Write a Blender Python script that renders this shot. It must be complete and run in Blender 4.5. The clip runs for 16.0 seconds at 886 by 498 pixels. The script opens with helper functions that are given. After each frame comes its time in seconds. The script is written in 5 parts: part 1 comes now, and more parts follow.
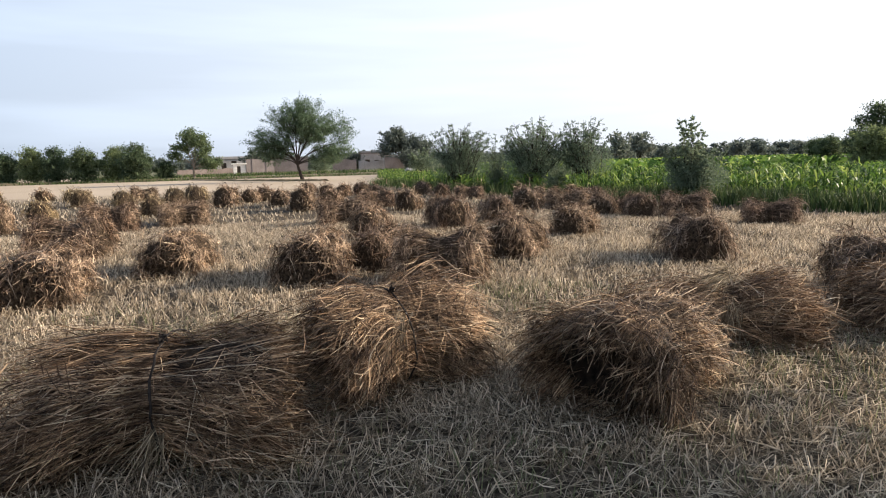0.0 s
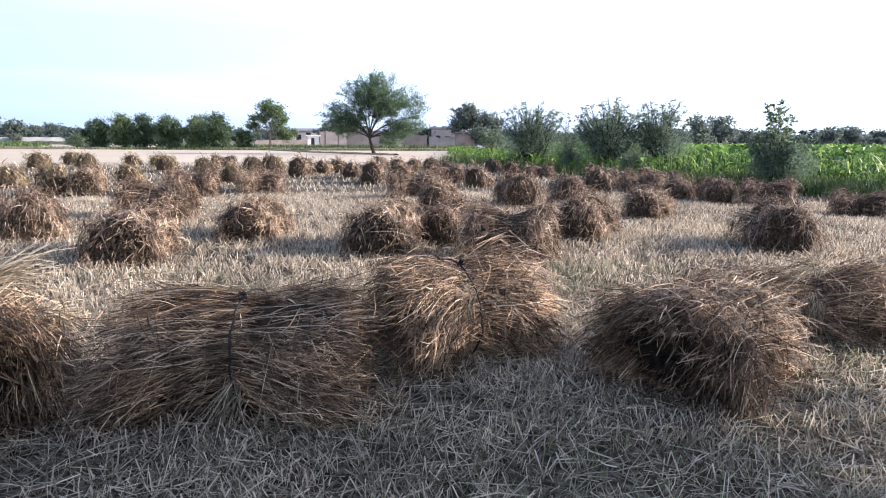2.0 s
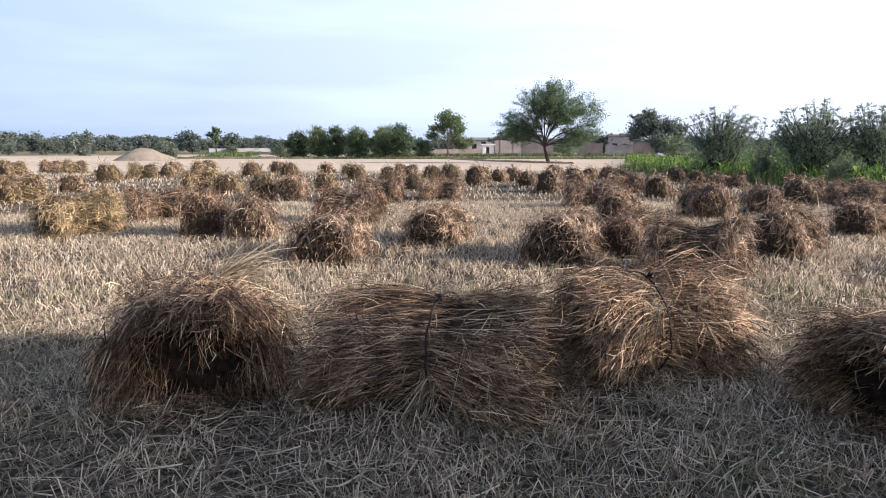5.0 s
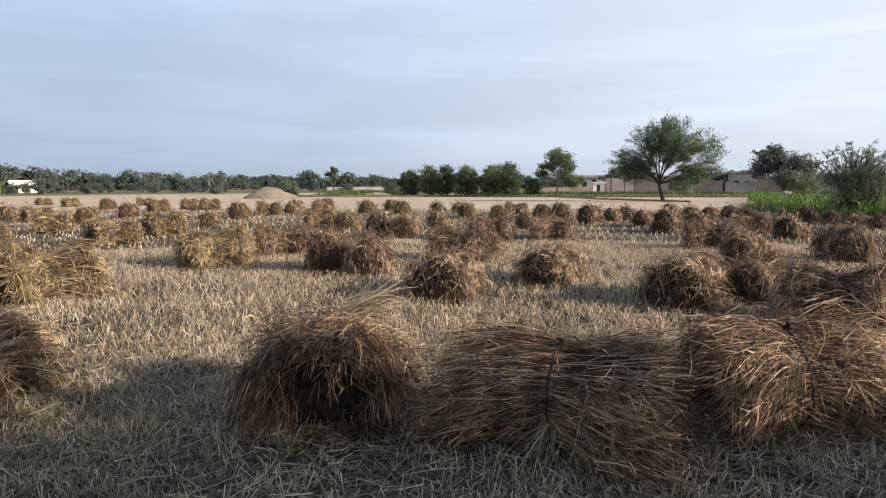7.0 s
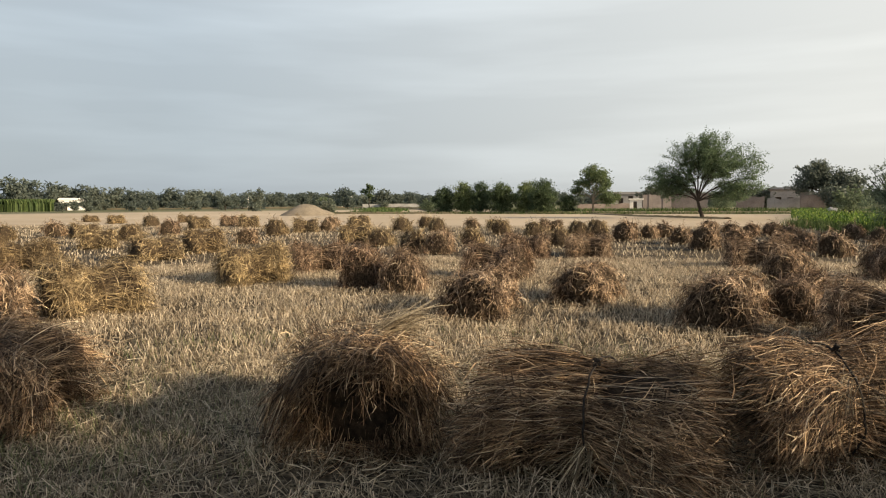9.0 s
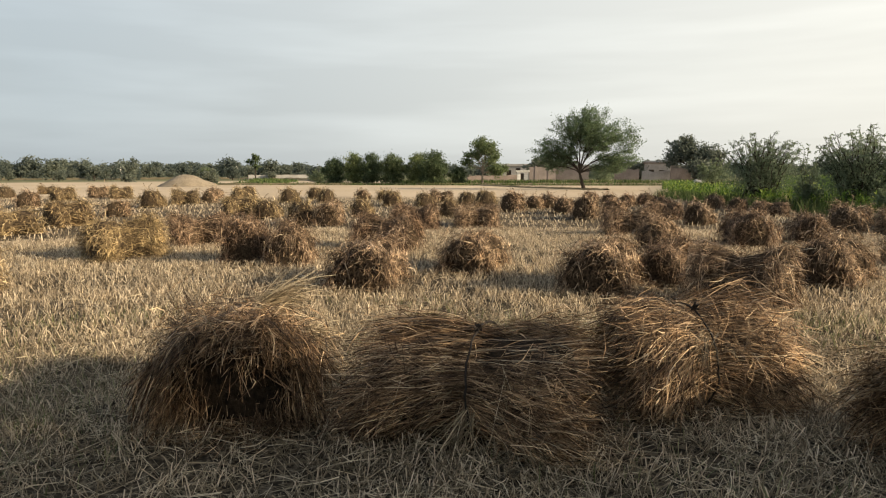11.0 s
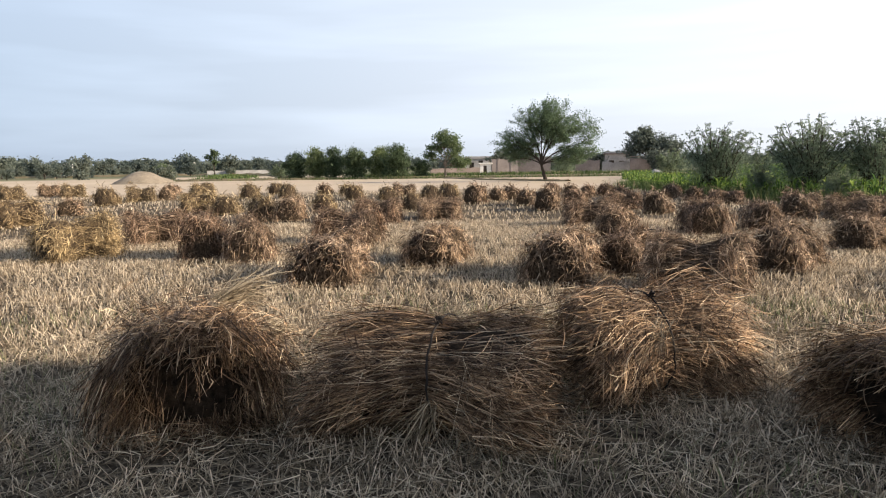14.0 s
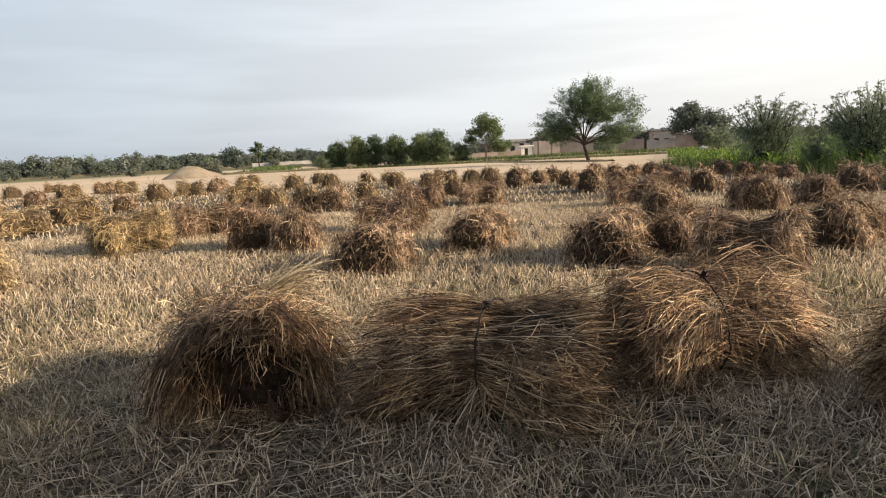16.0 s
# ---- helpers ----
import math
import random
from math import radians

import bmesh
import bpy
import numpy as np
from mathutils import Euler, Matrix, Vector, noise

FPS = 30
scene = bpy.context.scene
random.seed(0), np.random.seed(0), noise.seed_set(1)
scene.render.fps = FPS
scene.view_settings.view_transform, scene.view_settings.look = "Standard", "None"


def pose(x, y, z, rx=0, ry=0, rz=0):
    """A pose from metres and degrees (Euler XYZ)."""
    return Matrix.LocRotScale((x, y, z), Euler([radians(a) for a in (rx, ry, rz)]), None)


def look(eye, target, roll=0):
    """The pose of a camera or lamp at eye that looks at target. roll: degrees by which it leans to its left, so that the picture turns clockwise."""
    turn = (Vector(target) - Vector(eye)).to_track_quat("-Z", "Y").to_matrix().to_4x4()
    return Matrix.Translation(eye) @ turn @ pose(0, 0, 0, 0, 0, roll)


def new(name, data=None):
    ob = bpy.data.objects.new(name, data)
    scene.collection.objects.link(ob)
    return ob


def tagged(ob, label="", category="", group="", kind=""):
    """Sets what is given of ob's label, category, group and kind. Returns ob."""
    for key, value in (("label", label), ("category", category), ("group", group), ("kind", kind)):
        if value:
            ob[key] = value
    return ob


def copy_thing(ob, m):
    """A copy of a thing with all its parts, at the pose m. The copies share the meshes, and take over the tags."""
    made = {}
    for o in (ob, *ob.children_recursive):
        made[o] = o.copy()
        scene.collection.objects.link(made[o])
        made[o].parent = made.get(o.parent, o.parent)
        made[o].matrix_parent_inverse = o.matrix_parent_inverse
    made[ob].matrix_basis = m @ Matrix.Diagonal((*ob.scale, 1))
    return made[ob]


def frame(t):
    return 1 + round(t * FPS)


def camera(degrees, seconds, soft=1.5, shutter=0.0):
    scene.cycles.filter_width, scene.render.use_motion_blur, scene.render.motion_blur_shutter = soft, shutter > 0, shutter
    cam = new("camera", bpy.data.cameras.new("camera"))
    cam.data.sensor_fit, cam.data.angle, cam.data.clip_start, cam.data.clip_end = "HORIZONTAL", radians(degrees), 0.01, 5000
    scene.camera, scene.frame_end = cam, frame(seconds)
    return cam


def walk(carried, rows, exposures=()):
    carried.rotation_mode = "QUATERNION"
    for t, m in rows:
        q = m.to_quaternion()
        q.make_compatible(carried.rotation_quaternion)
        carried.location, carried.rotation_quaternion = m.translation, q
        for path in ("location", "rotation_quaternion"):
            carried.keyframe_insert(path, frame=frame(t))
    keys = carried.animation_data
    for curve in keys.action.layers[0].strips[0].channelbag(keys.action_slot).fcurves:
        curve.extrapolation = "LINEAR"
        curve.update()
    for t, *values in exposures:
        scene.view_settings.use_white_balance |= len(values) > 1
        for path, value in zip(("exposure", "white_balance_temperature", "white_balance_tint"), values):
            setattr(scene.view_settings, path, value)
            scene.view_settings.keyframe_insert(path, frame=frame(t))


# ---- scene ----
cam = camera(69.83, 16.0, 1.1)
# seconds, metres x y z, degrees yaw pitch lean
PATH = [
    (0.0, 0.000, 0.000, 1.498, 0.00, -7.96, 1.53),
    (0.5, -0.007, -0.000, 1.497, -0.35, -10.67, 1.62),
    (1.0, -0.019, -0.000, 1.484, 2.03, -11.33, 1.13),
    (1.5, -0.033, -0.007, 1.483, 4.61, -11.06, 2.90),
    (2.0, -0.032, -0.024, 1.473, 5.99, -9.88, -0.36),
    (2.5, -0.046, -0.021, 1.469, 8.68, -7.93, -0.37),
    (3.0, -0.065, -0.020, 1.465, 12.92, -8.68, 1.32),
    (3.5, -0.075, -0.024, 1.467, 14.56, -9.11, 1.13),
    (3.7, -0.077, -0.027, 1.464, 16.47, -9.68, 1.10),
    (5.8, -0.152, -0.206, 1.511, 24.72, -8.24, -0.23),
    (6.0, -0.159, -0.210, 1.513, 26.41, -7.94, -0.18),
    (6.5, -0.173, -0.215, 1.520, 29.57, -7.02, 0.65),
    (7.0, -0.179, -0.223, 1.528, 31.11, -5.76, 0.32),
    (7.5, -0.230, -0.193, 1.532, 32.56, -4.80, 0.32),
    (8.0, -0.184, -0.245, 1.539, 33.87, -4.19, 0.43),
    (8.2, -0.184, -0.251, 1.547, 34.49, -4.18, 0.40),
    (10.3, -0.191, -0.112, 1.503, 29.66, -4.98, 0.73),
    (10.5, -0.182, -0.120, 1.504, 27.67, -5.30, 0.63),
    (11.0, -0.162, -0.133, 1.506, 24.50, -6.83, 0.17),
    (11.5, -0.140, -0.120, 1.499, 21.35, -8.33, -0.19),
    (12.0, -0.124, -0.108, 1.501, 17.47, -8.42, 0.11),
    (12.5, -0.117, -0.110, 1.497, 16.22, -8.23, 0.01),
    (13.0, -0.112, -0.110, 1.497, 16.70, -8.50, 0.61),
    (13.5, -0.125, -0.109, 1.502, 18.62, -7.77, 0.68),
    (14.0, -0.136, -0.109, 1.503, 21.30, -7.47, 0.92),
    (14.5, -0.155, -0.122, 1.504, 24.37, -6.91, 0.83),
    (15.0, -0.164, -0.116, 1.495, 26.31, -6.80, 0.61),
    (15.5, -0.171, -0.122, 1.496, 28.30, -7.36, 1.29),
    (16.0, -0.154, -0.104, 1.501, 25.25, -8.67, 3.00),
]
walk(cam, [(t, pose(x, y, z, 90 + pitch, 0, yaw) @ pose(0, 0, 0, 0, 0, -lean)) for t, x, y, z, yaw, pitch, lean in PATH],
     [(0.0, 0.89, 6350, 10), (0.75, 1.29, 6350, 10), (1.5, 1.57, 5500, 13), (2.5, 1.17, 5400, 16), (3.0, 1.04, 5400, 23), (3.5, 1.14, 5750, 20), (6.0, 1.01, 5900, 13), (7.0, 0.69, 6300, 10), (8.0, 0.59, 7050, 8), (10.5, 0.59, 7750, 6),
      (11.5, 0.89, 7800, 6), (12.5, 0.99, 7400, 8), (13.5, 0.97, 6550, 10), (15.0, 0.84, 6650, 10), (16.0, 0.89, 7400, 10)])

# ---------------------------------------------------------------- light
HAZE_FAR, HAZE_SUN = (3.9, 4.7, 5.9, 1), (8.7, 8.9, 9.3, 1)
SUN_AZIMUTH, SUN_HEIGHT = 83.0, 19.0   # degrees clockwise from +y; degrees above the ground
world = bpy.data.worlds.new("sky")
scene.world = world
world.use_nodes = True
wn, wl = world.node_tree.nodes, world.node_tree.links
wn.clear()
sky = wn.new("ShaderNodeTexSky")
sky.sky_type, sky.sun_disc = "NISHITA", False
sky.sun_elevation, sky.sun_rotation = radians(SUN_HEIGHT), radians(SUN_AZIMUTH)
sky.air_density, sky.dust_density, sky.ozone_density = 1.0, 2.0, 1.5
coord = wn.new("ShaderNodeTexCoord")
split = wn.new("ShaderNodeSeparateXYZ")
wl.new(coord.outputs["Generated"], split.inputs[0])
# dusty haze: thick at the horizon, thin overhead, brighter towards the sun
thick = wn.new("ShaderNodeValToRGB")
thick.color_ramp.interpolation = "EASE"
thick.color_ramp.elements.new(0.3)
for e, (p, c) in zip(thick.color_ramp.elements, ((0.0, 0.94), (0.36, 0.84), (0.66, 0.10))):
    e.position, e.color = p, (c, c, c, 1)
wl.new(split.outputs[2], thick.inputs[0])
toward = wn.new("ShaderNodeVectorMath")
toward.operation = "DOT_PRODUCT"
toward.inputs[1].default_value = (math.sin(radians(SUN_AZIMUTH)), math.cos(radians(SUN_AZIMUTH)), 0.0)
wl.new(coord.outputs["Generated"], toward.inputs[0])
side = wn.new("ShaderNodeMapRange")
side.inputs["From Min"].default_value, side.inputs["From Max"].default_value = -0.75, 0.75
wl.new(toward.outputs["Value"], side.inputs[0])
haze = wn.new("ShaderNodeMix")
haze.data_type = "RGBA"
haze.inputs[6].default_value, haze.inputs[7].default_value = HAZE_FAR, HAZE_SUN
wl.new(side.outputs[0], haze.inputs[0])
# thin streaks of high cloud
flat = wn.new("ShaderNodeMapping")
flat.inputs["Scale"].default_value = (1.0, 1.6, 11.0)
clouds = wn.new("ShaderNodeTexNoise")
clouds.inputs["Scale"].default_value, clouds.inputs["Detail"].default_value = 1.3, 4.0
streak = wn.new("ShaderNodeMapRange")
streak.inputs["From Min"].default_value, streak.inputs["From Max"].default_value = 0.45, 0.72
streak.inputs["To Min"].default_value, streak.inputs["To Max"].default_value = 0.97, 1.15
wl.new(coord.outputs["Generated"], flat.inputs[0])
wl.new(flat.outputs[0], clouds.inputs["Vector"])
wl.new(clouds.outputs["Fac"], streak.inputs[0])
veil = wn.new("ShaderNodeMix")
veil.data_type = "RGBA"
wl.new(thick.outputs[0], veil.inputs[0])
wl.new(sky.outputs[0], veil.inputs[6])
wl.new(haze.outputs[2], veil.inputs[7])
# the dust dims the lowest sky
low = wn.new("ShaderNodeMapRange")
low.inputs["From Min"].default_value, low.inputs["From Max"].default_value = 0.0, 0.30
low.inputs["To Min"].default_value, low.inputs["To Max"].default_value = 0.84, 1.06
wl.new(split.outputs[2], low.inputs[0])
dim = wn.new("ShaderNodeMath")
dim.operation = "MULTIPLY"
wl.new(streak.outputs[0], dim.inputs[0])
wl.new(low.outputs[0], dim.inputs[1])
streaked = wn.new("ShaderNodeVectorMath")
streaked.operation = "SCALE"
wl.new(veil.outputs[2], streaked.inputs[0])
wl.new(dim.outputs[0], streaked.inputs["Scale"])
back = wn.new("ShaderNodeBackground")
back.inputs["Strength"].default_value = 0.084
out = wn.new("ShaderNodeOutputWorld")
wl.new(streaked.outputs[0], back.inputs[0])
wl.new(back.outputs[0], out.inputs[0])

sun_data = bpy.data.lights.new("sun", "SUN")
sun_data.energy, sun_data.angle, sun_data.color = 4.6, radians(0.6), (1.0, 0.85, 0.665)
sun = new("sun", sun_data)
az, el = radians(SUN_AZIMUTH), radians(SUN_HEIGHT)
sun.matrix_world = look((60 * math.sin(az), 60 * math.cos(az), 60 * math.tan(el)), (0, 0, 0))


# ---------------------------------------------------------------- materials
def material(name, rough=0.8, spec=0.3):
    m = bpy.data.materials.new(name)
    m.use_nodes = True
    b = m.node_tree.nodes["Principled BSDF"]
    b.inputs["Roughness"].default_value = rough
    b.inputs["Specular IOR Level"].default_value = spec
    return m, m.node_tree.nodes, m.node_tree.links, b


def ramp_node(nodes, stops):
    r = nodes.new("ShaderNodeValToRGB")
    e = r.color_ramp.elements
    while len(e) < len(stops):
        e.new(0.5)
    for i, (p, c) in enumerate(stops):
        e[i].position, e[i].color = p, (*c, 1)
    return r


def mix_node(nodes, links, mode, fac, a, b):
    m = nodes.new("ShaderNodeMix")
    m.data_type, m.blend_type = "RGBA", mode
    for socket, v in ((0, fac), (6, a), (7, b)):
        if hasattr(v, "links"):
            links.new(v, m.inputs[socket])
        else:
            m.inputs[socket].default_value = v if socket == 0 else (*v, 1)
    return m.outputs[2]


def noise_node(nodes, links, scale, detail=4.0, vector=None, stretch=None):
    n = nodes.new("ShaderNodeTexNoise")
    n.inputs["Scale"].default_value, n.inputs["Detail"].default_value = scale, detail
    if vector is None:
        c = nodes.new("ShaderNodeTexCoord")
        vector = c.outputs["Object"]
    if stretch:
        mp = nodes.new("ShaderNodeMapping")
        mp.inputs["Scale"].default_value = stretch
        links.new(vector, mp.inputs[0])
        vector = mp.outputs[0]
    links.new(vector, n.inputs["Vector"])
    return n.outputs["Fac"]


def bump(nodes, links, b, height, strength, distance=0.02):
    n = nodes.new("ShaderNodeBump")
    n.inputs["Strength"].default_value, n.inputs["Distance"].default_value = strength, distance
    links.new(height, n.inputs["Height"])
    links.new(n.outputs[0], b.inputs["Normal"])


def strand_material(name, stops, tint=None, rough=0.6, glow=0.0, tufted=False):
    """Many thin strands in one mesh, each with its own shade; a second, slow change along the ground and from thing to thing."""
    m, n, l, b = material(name, rough, 0.25)
    g = n.new("ShaderNodeNewGeometry")
    r = ramp_node(n, stops)
    l.new(g.outputs["Random Per Island"], r.inputs[0])
    slow = ramp_node(n, [(0.3, (0.72, 0.70, 0.68)), (0.7, (1.15, 1.12, 1.08))])
    l.new(noise_node(n, l, 1.7, 3.0), slow.inputs[0])
    c = mix_node(n, l, "MULTIPLY", 1.0, r.outputs[0], slow.outputs[0])
    if tufted:
        # dark hollows and light tufts, their shading put into the colour
        where = n.new("ShaderNodeTexCoord")
        tuft = ramp_node(n, [(0.36, (0.50, 0.47, 0.44)), (0.52, (1.0, 1.0, 1.0)), (0.66, (1.38, 1.36, 1.28))])
        l.new(noise_node(n, l, 7.0, 3.0, where.outputs["Object"]), tuft.inputs[0])
        c = mix_node(n, l, "MULTIPLY", 1.0, c, tuft.outputs[0])
    if tint:
        o = n.new("ShaderNodeObjectInfo")
        t = ramp_node(n, tint)
        l.new(o.outputs["Random"], t.inputs[0])
        c = mix_node(n, l, "MULTIPLY", 1.0, c, t.outputs[0])
    l.new(c, b.inputs["Base Color"])
    if glow:
        t = n.new("ShaderNodeBsdfTranslucent")
        l.new(c, t.inputs[0])
        s = n.new("ShaderNodeMixShader")
        s.inputs[0].default_value = glow
        l.new(b.outputs[0], s.inputs[1])
        l.new(t.outputs[0], s.inputs[2])
        l.new(s.outputs[0], n["Material Output"].inputs[0])
    return m


STRAW = strand_material("straw", [(0.0, (0.030, 0.020, 0.014)), (0.36, (0.148, 0.104, 0.074)), (0.68, (0.365, 0.267, 0.194)), (0.88, (0.57, 0.445, 0.335)), (1.0, (0.84, 0.72, 0.57))],
                        [(0.0, (0.90, 0.82, 0.79)), (0.5, (1.0, 0.98, 0.97)), (1.0, (1.24, 1.20, 1.13))], 0.6, 0.15, True)
STRAW_GOLD = strand_material("golden straw", [(0.0, (0.050, 0.036, 0.022)), (0.35, (0.185, 0.140, 0.086)), (0.68, (0.36, 0.280, 0.172)), (0.90, (0.53, 0.425, 0.270)), (1.0, (0.74, 0.63, 0.44))],
                             [(0.0, (0.84, 0.80, 0.76)), (0.5, (1.0, 1.0, 1.0)), (1.0, (1.18, 1.16, 1.08))], 0.6, 0.18, True)
STRAW_DULL = strand_material("weathered straw", [(0.0, (0.026, 0.016, 0.010)), (0.36, (0.140, 0.088, 0.055)), (0.68, (0.375, 0.250, 0.158)), (0.88, (0.62, 0.455, 0.305)), (1.0, (0.90, 0.74, 0.54))],
                             None, 0.6, 0.12, True)
STUBBLE = strand_material("stubble", [(0.0, (0.15, 0.120, 0.082)), (0.5, (0.48, 0.40, 0.302)), (1.0, (0.94, 0.83, 0.67))], None, 0.6, 0.42)
LITTER = strand_material("loose straw", [(0.0, (0.08, 0.060, 0.038)), (0.55, (0.36, 0.295, 0.205)), (1.0, (0.88, 0.77, 0.59))], None, 0.55, 0.2)
MAIZE = strand_material("maize leaf", [(0.0, (0.024, 0.060, 0.014)), (0.5, (0.115, 0.220, 0.044)), (0.82, (0.27, 0.40, 0.08)), (1.0, (0.56, 0.66, 0.20))], None, 0.4, 0.40)
CROP_FAR = strand_material("dull crop leaf", [(0.0, (0.045, 0.080, 0.028)), (0.6, (0.085, 0.130, 0.048)), (1.0, (0.15, 0.20, 0.08))], None, 0.6, 0.3)
WEED = strand_material("thin weed blade", [(0.0, (0.10, 0.125, 0.055)), (0.6, (0.22, 0.25, 0.12)), (1.0, (0.42, 0.43, 0.24))], None, 0.6, 0.3)
GRASS = strand_material("verge grass", [(0.0, (0.035, 0.065, 0.020)), (0.6, (0.075, 0.125, 0.038)), (1.0, (0.17, 0.20, 0.08))], None, 0.6, 0.25)


def leaf_material(name, dark, light):
    return strand_material(name, [(0.0, dark), (0.6, tuple(0.5 * (a + b) for a, b in zip(dark, light))), (1.0, light)],
                           [(0.0, (0.85, 0.88, 0.9)), (1.0, (1.12, 1.08, 1.0))], 0.55, 0.5)


LEAF_ACACIA = leaf_material("acacia leaf", (0.085, 0.135, 0.090), (0.190, 0.270, 0.165))
LEAF_GREEN = leaf_material("green leaf", (0.060, 0.095, 0.056), (0.140, 0.192, 0.105))
LEAF_LIGHT = leaf_material("light green leaf", (0.120, 0.165, 0.085), (0.250, 0.315, 0.155))
# leaves of the far trees, paled and blued: distance haze put into the colour
LEAF_HAZED = leaf_material("hazed leaf", (0.110, 0.142, 0.132), (0.195, 0.230, 0.205))
LEAF_SAPLING = leaf_material("sapling leaf", (0.140, 0.195, 0.140), (0.285, 0.355, 0.240))


def plain_material(name, low, high, scale, rough=0.9, relief=0.4, distance=0.02, stretch=None):
    m, n, l, b = material(name, rough, 0.2)
    r = ramp_node(n, [(0.3, low), (0.7, high)])
    l.new(noise_node(n, l, scale, 6.0, None, stretch), r.inputs[0])
    fine = ramp_node(n, [(0.3, (0.8, 0.8, 0.8)), (0.7, (1.15, 1.15, 1.15))])
    l.new(noise_node(n, l, scale * 9, 3.0, None, stretch), fine.inputs[0])
    l.new(mix_node(n, l, "MULTIPLY", 1.0, r.outputs[0], fine.outputs[0]), b.inputs["Base Color"])
    bump(n, l, b, noise_node(n, l, scale * 5, 5.0, None, stretch), relief, distance)
    return m


BARK = plain_material("bark", (0.024, 0.019, 0.016), (0.062, 0.048, 0.039), 6.0, 0.95, 0.8, 0.03, (1, 1, 0.2))
PALE_BARK = plain_material("pale bark", (0.16, 0.13, 0.10), (0.30, 0.25, 0.20), 6.0, 0.95, 0.6, 0.03, (1, 1, 0.3))
# the dark streaks put shaded gaps between straws into the colour
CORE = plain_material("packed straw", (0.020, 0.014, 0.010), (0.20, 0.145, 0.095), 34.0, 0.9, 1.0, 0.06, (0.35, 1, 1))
# near-black: the shade inside the close bundles is put into this colour
CORE_SHADE = plain_material("shade-dark packed straw", (0.009, 0.006, 0.004), (0.055, 0.038, 0.024), 22.0, 0.9, 1.0, 0.04, (0.2, 1, 1))
CORD = plain_material("dark cord", (0.012, 0.010, 0.010), (0.035, 0.028, 0.024), 60.0, 0.8, 0.4, 0.003)
MUD = plain_material("mud plaster", (0.152, 0.134, 0.130), (0.232, 0.204, 0.196), 0.5, 0.95, 0.5, 0.05)
BRICKWORK = plain_material("weathered brick", (0.165, 0.136, 0.126), (0.240, 0.200, 0.184), 0.8, 0.95, 0.5, 0.05)
LIME = plain_material("limewash", (0.62, 0.61, 0.58), (0.78, 0.77, 0.74), 0.6, 0.85, 0.3, 0.02)
CONCRETE = plain_material("grey concrete", (0.27, 0.262, 0.262), (0.40, 0.39, 0.385), 0.7, 0.9, 0.3, 0.02)
DARK_OPENING = plain_material("dark timber", (0.03, 0.025, 0.02), (0.07, 0.055, 0.045), 3.0, 0.8, 0.3)
EARTH = plain_material("dry earth heap", (0.205, 0.172, 0.132), (0.30, 0.252, 0.196), 0.9, 0.95, 0.7, 0.08)
BUND = plain_material("grassy bank", (0.10, 0.090, 0.050), (0.25, 0.20, 0.13), 0.35, 0.95, 0.8, 0.08)


def ground_material():
    m, n, l, b = material("field soil", 0.95, 0.15)
    c = n.new("ShaderNodeTexCoord")
    v = c.outputs["Object"]
    # darkened soil: the shade between stubble stalks is put into its colour
    soil = ramp_node(n, [(0.28, (0.018, 0.014, 0.010)), (0.5, (0.072, 0.058, 0.042)), (0.78, (0.33, 0.275, 0.21))])
    l.new(noise_node(n, l, 26.0, 8.0, v), soil.inputs[0])
    patch = ramp_node(n, [(0.3, (0.78, 0.76, 0.74)), (0.7, (1.12, 1.1, 1.06))])
    l.new(noise_node(n, l, 0.35, 4.0, v), patch.inputs[0])
    near = mix_node(n, l, "MULTIPLY", 1.0, soil.outputs[0], patch.outputs[0])
    # past the stacked field lie pale bare plots
    bare = ramp_node(n, [(0.3, (0.46, 0.37, 0.275)), (0.7, (0.58, 0.475, 0.36))])
    l.new(noise_node(n, l, 0.06, 5.0, v), bare.inputs[0])
    sep = n.new("ShaderNodeSeparateXYZ")
    l.new(v, sep.inputs[0])
    edge = n.new("ShaderNodeMath")
    edge.operation = "MULTIPLY_ADD"
    edge.inputs[1].default_value = -0.35
    l.new(sep.outputs[0], edge.inputs[0])
    l.new(sep.outputs[1], edge.inputs[2])
    rise = n.new("ShaderNodeMapRange")
    rise.inputs["From Min"].default_value, rise.inputs["From Max"].default_value = 36.0, 44.0
    l.new(edge.outputs[0], rise.inputs[0])
    far = n.new("ShaderNodeMapRange")
    far.inputs["From Min"].default_value, far.inputs["From Max"].default_value = 125.0, 150.0
    reach = n.new("ShaderNodeVectorMath")
    reach.operation = "LENGTH"
    l.new(v, reach.inputs[0])
    l.new(reach.outputs["Value"], far.inputs[0])
    green = ramp_node(n, [(0.35, (0.07, 0.09, 0.045)), (0.65, (0.19, 0.185, 0.105))])
    l.new(noise_node(n, l, 0.02, 4.0, v), green.inputs[0])
    fields = mix_node(n, l, "MIX", rise.outputs[0], near, bare.outputs[0])
    l.new(mix_node(n, l, "MIX", far.outputs[0], fields, green.outputs[0]), b.inputs["Base Color"])
    bump(n, l, b, noise_node(n, l, 40.0, 6.0, v), 0.8, 0.02)
    return m


SOIL = ground_material()


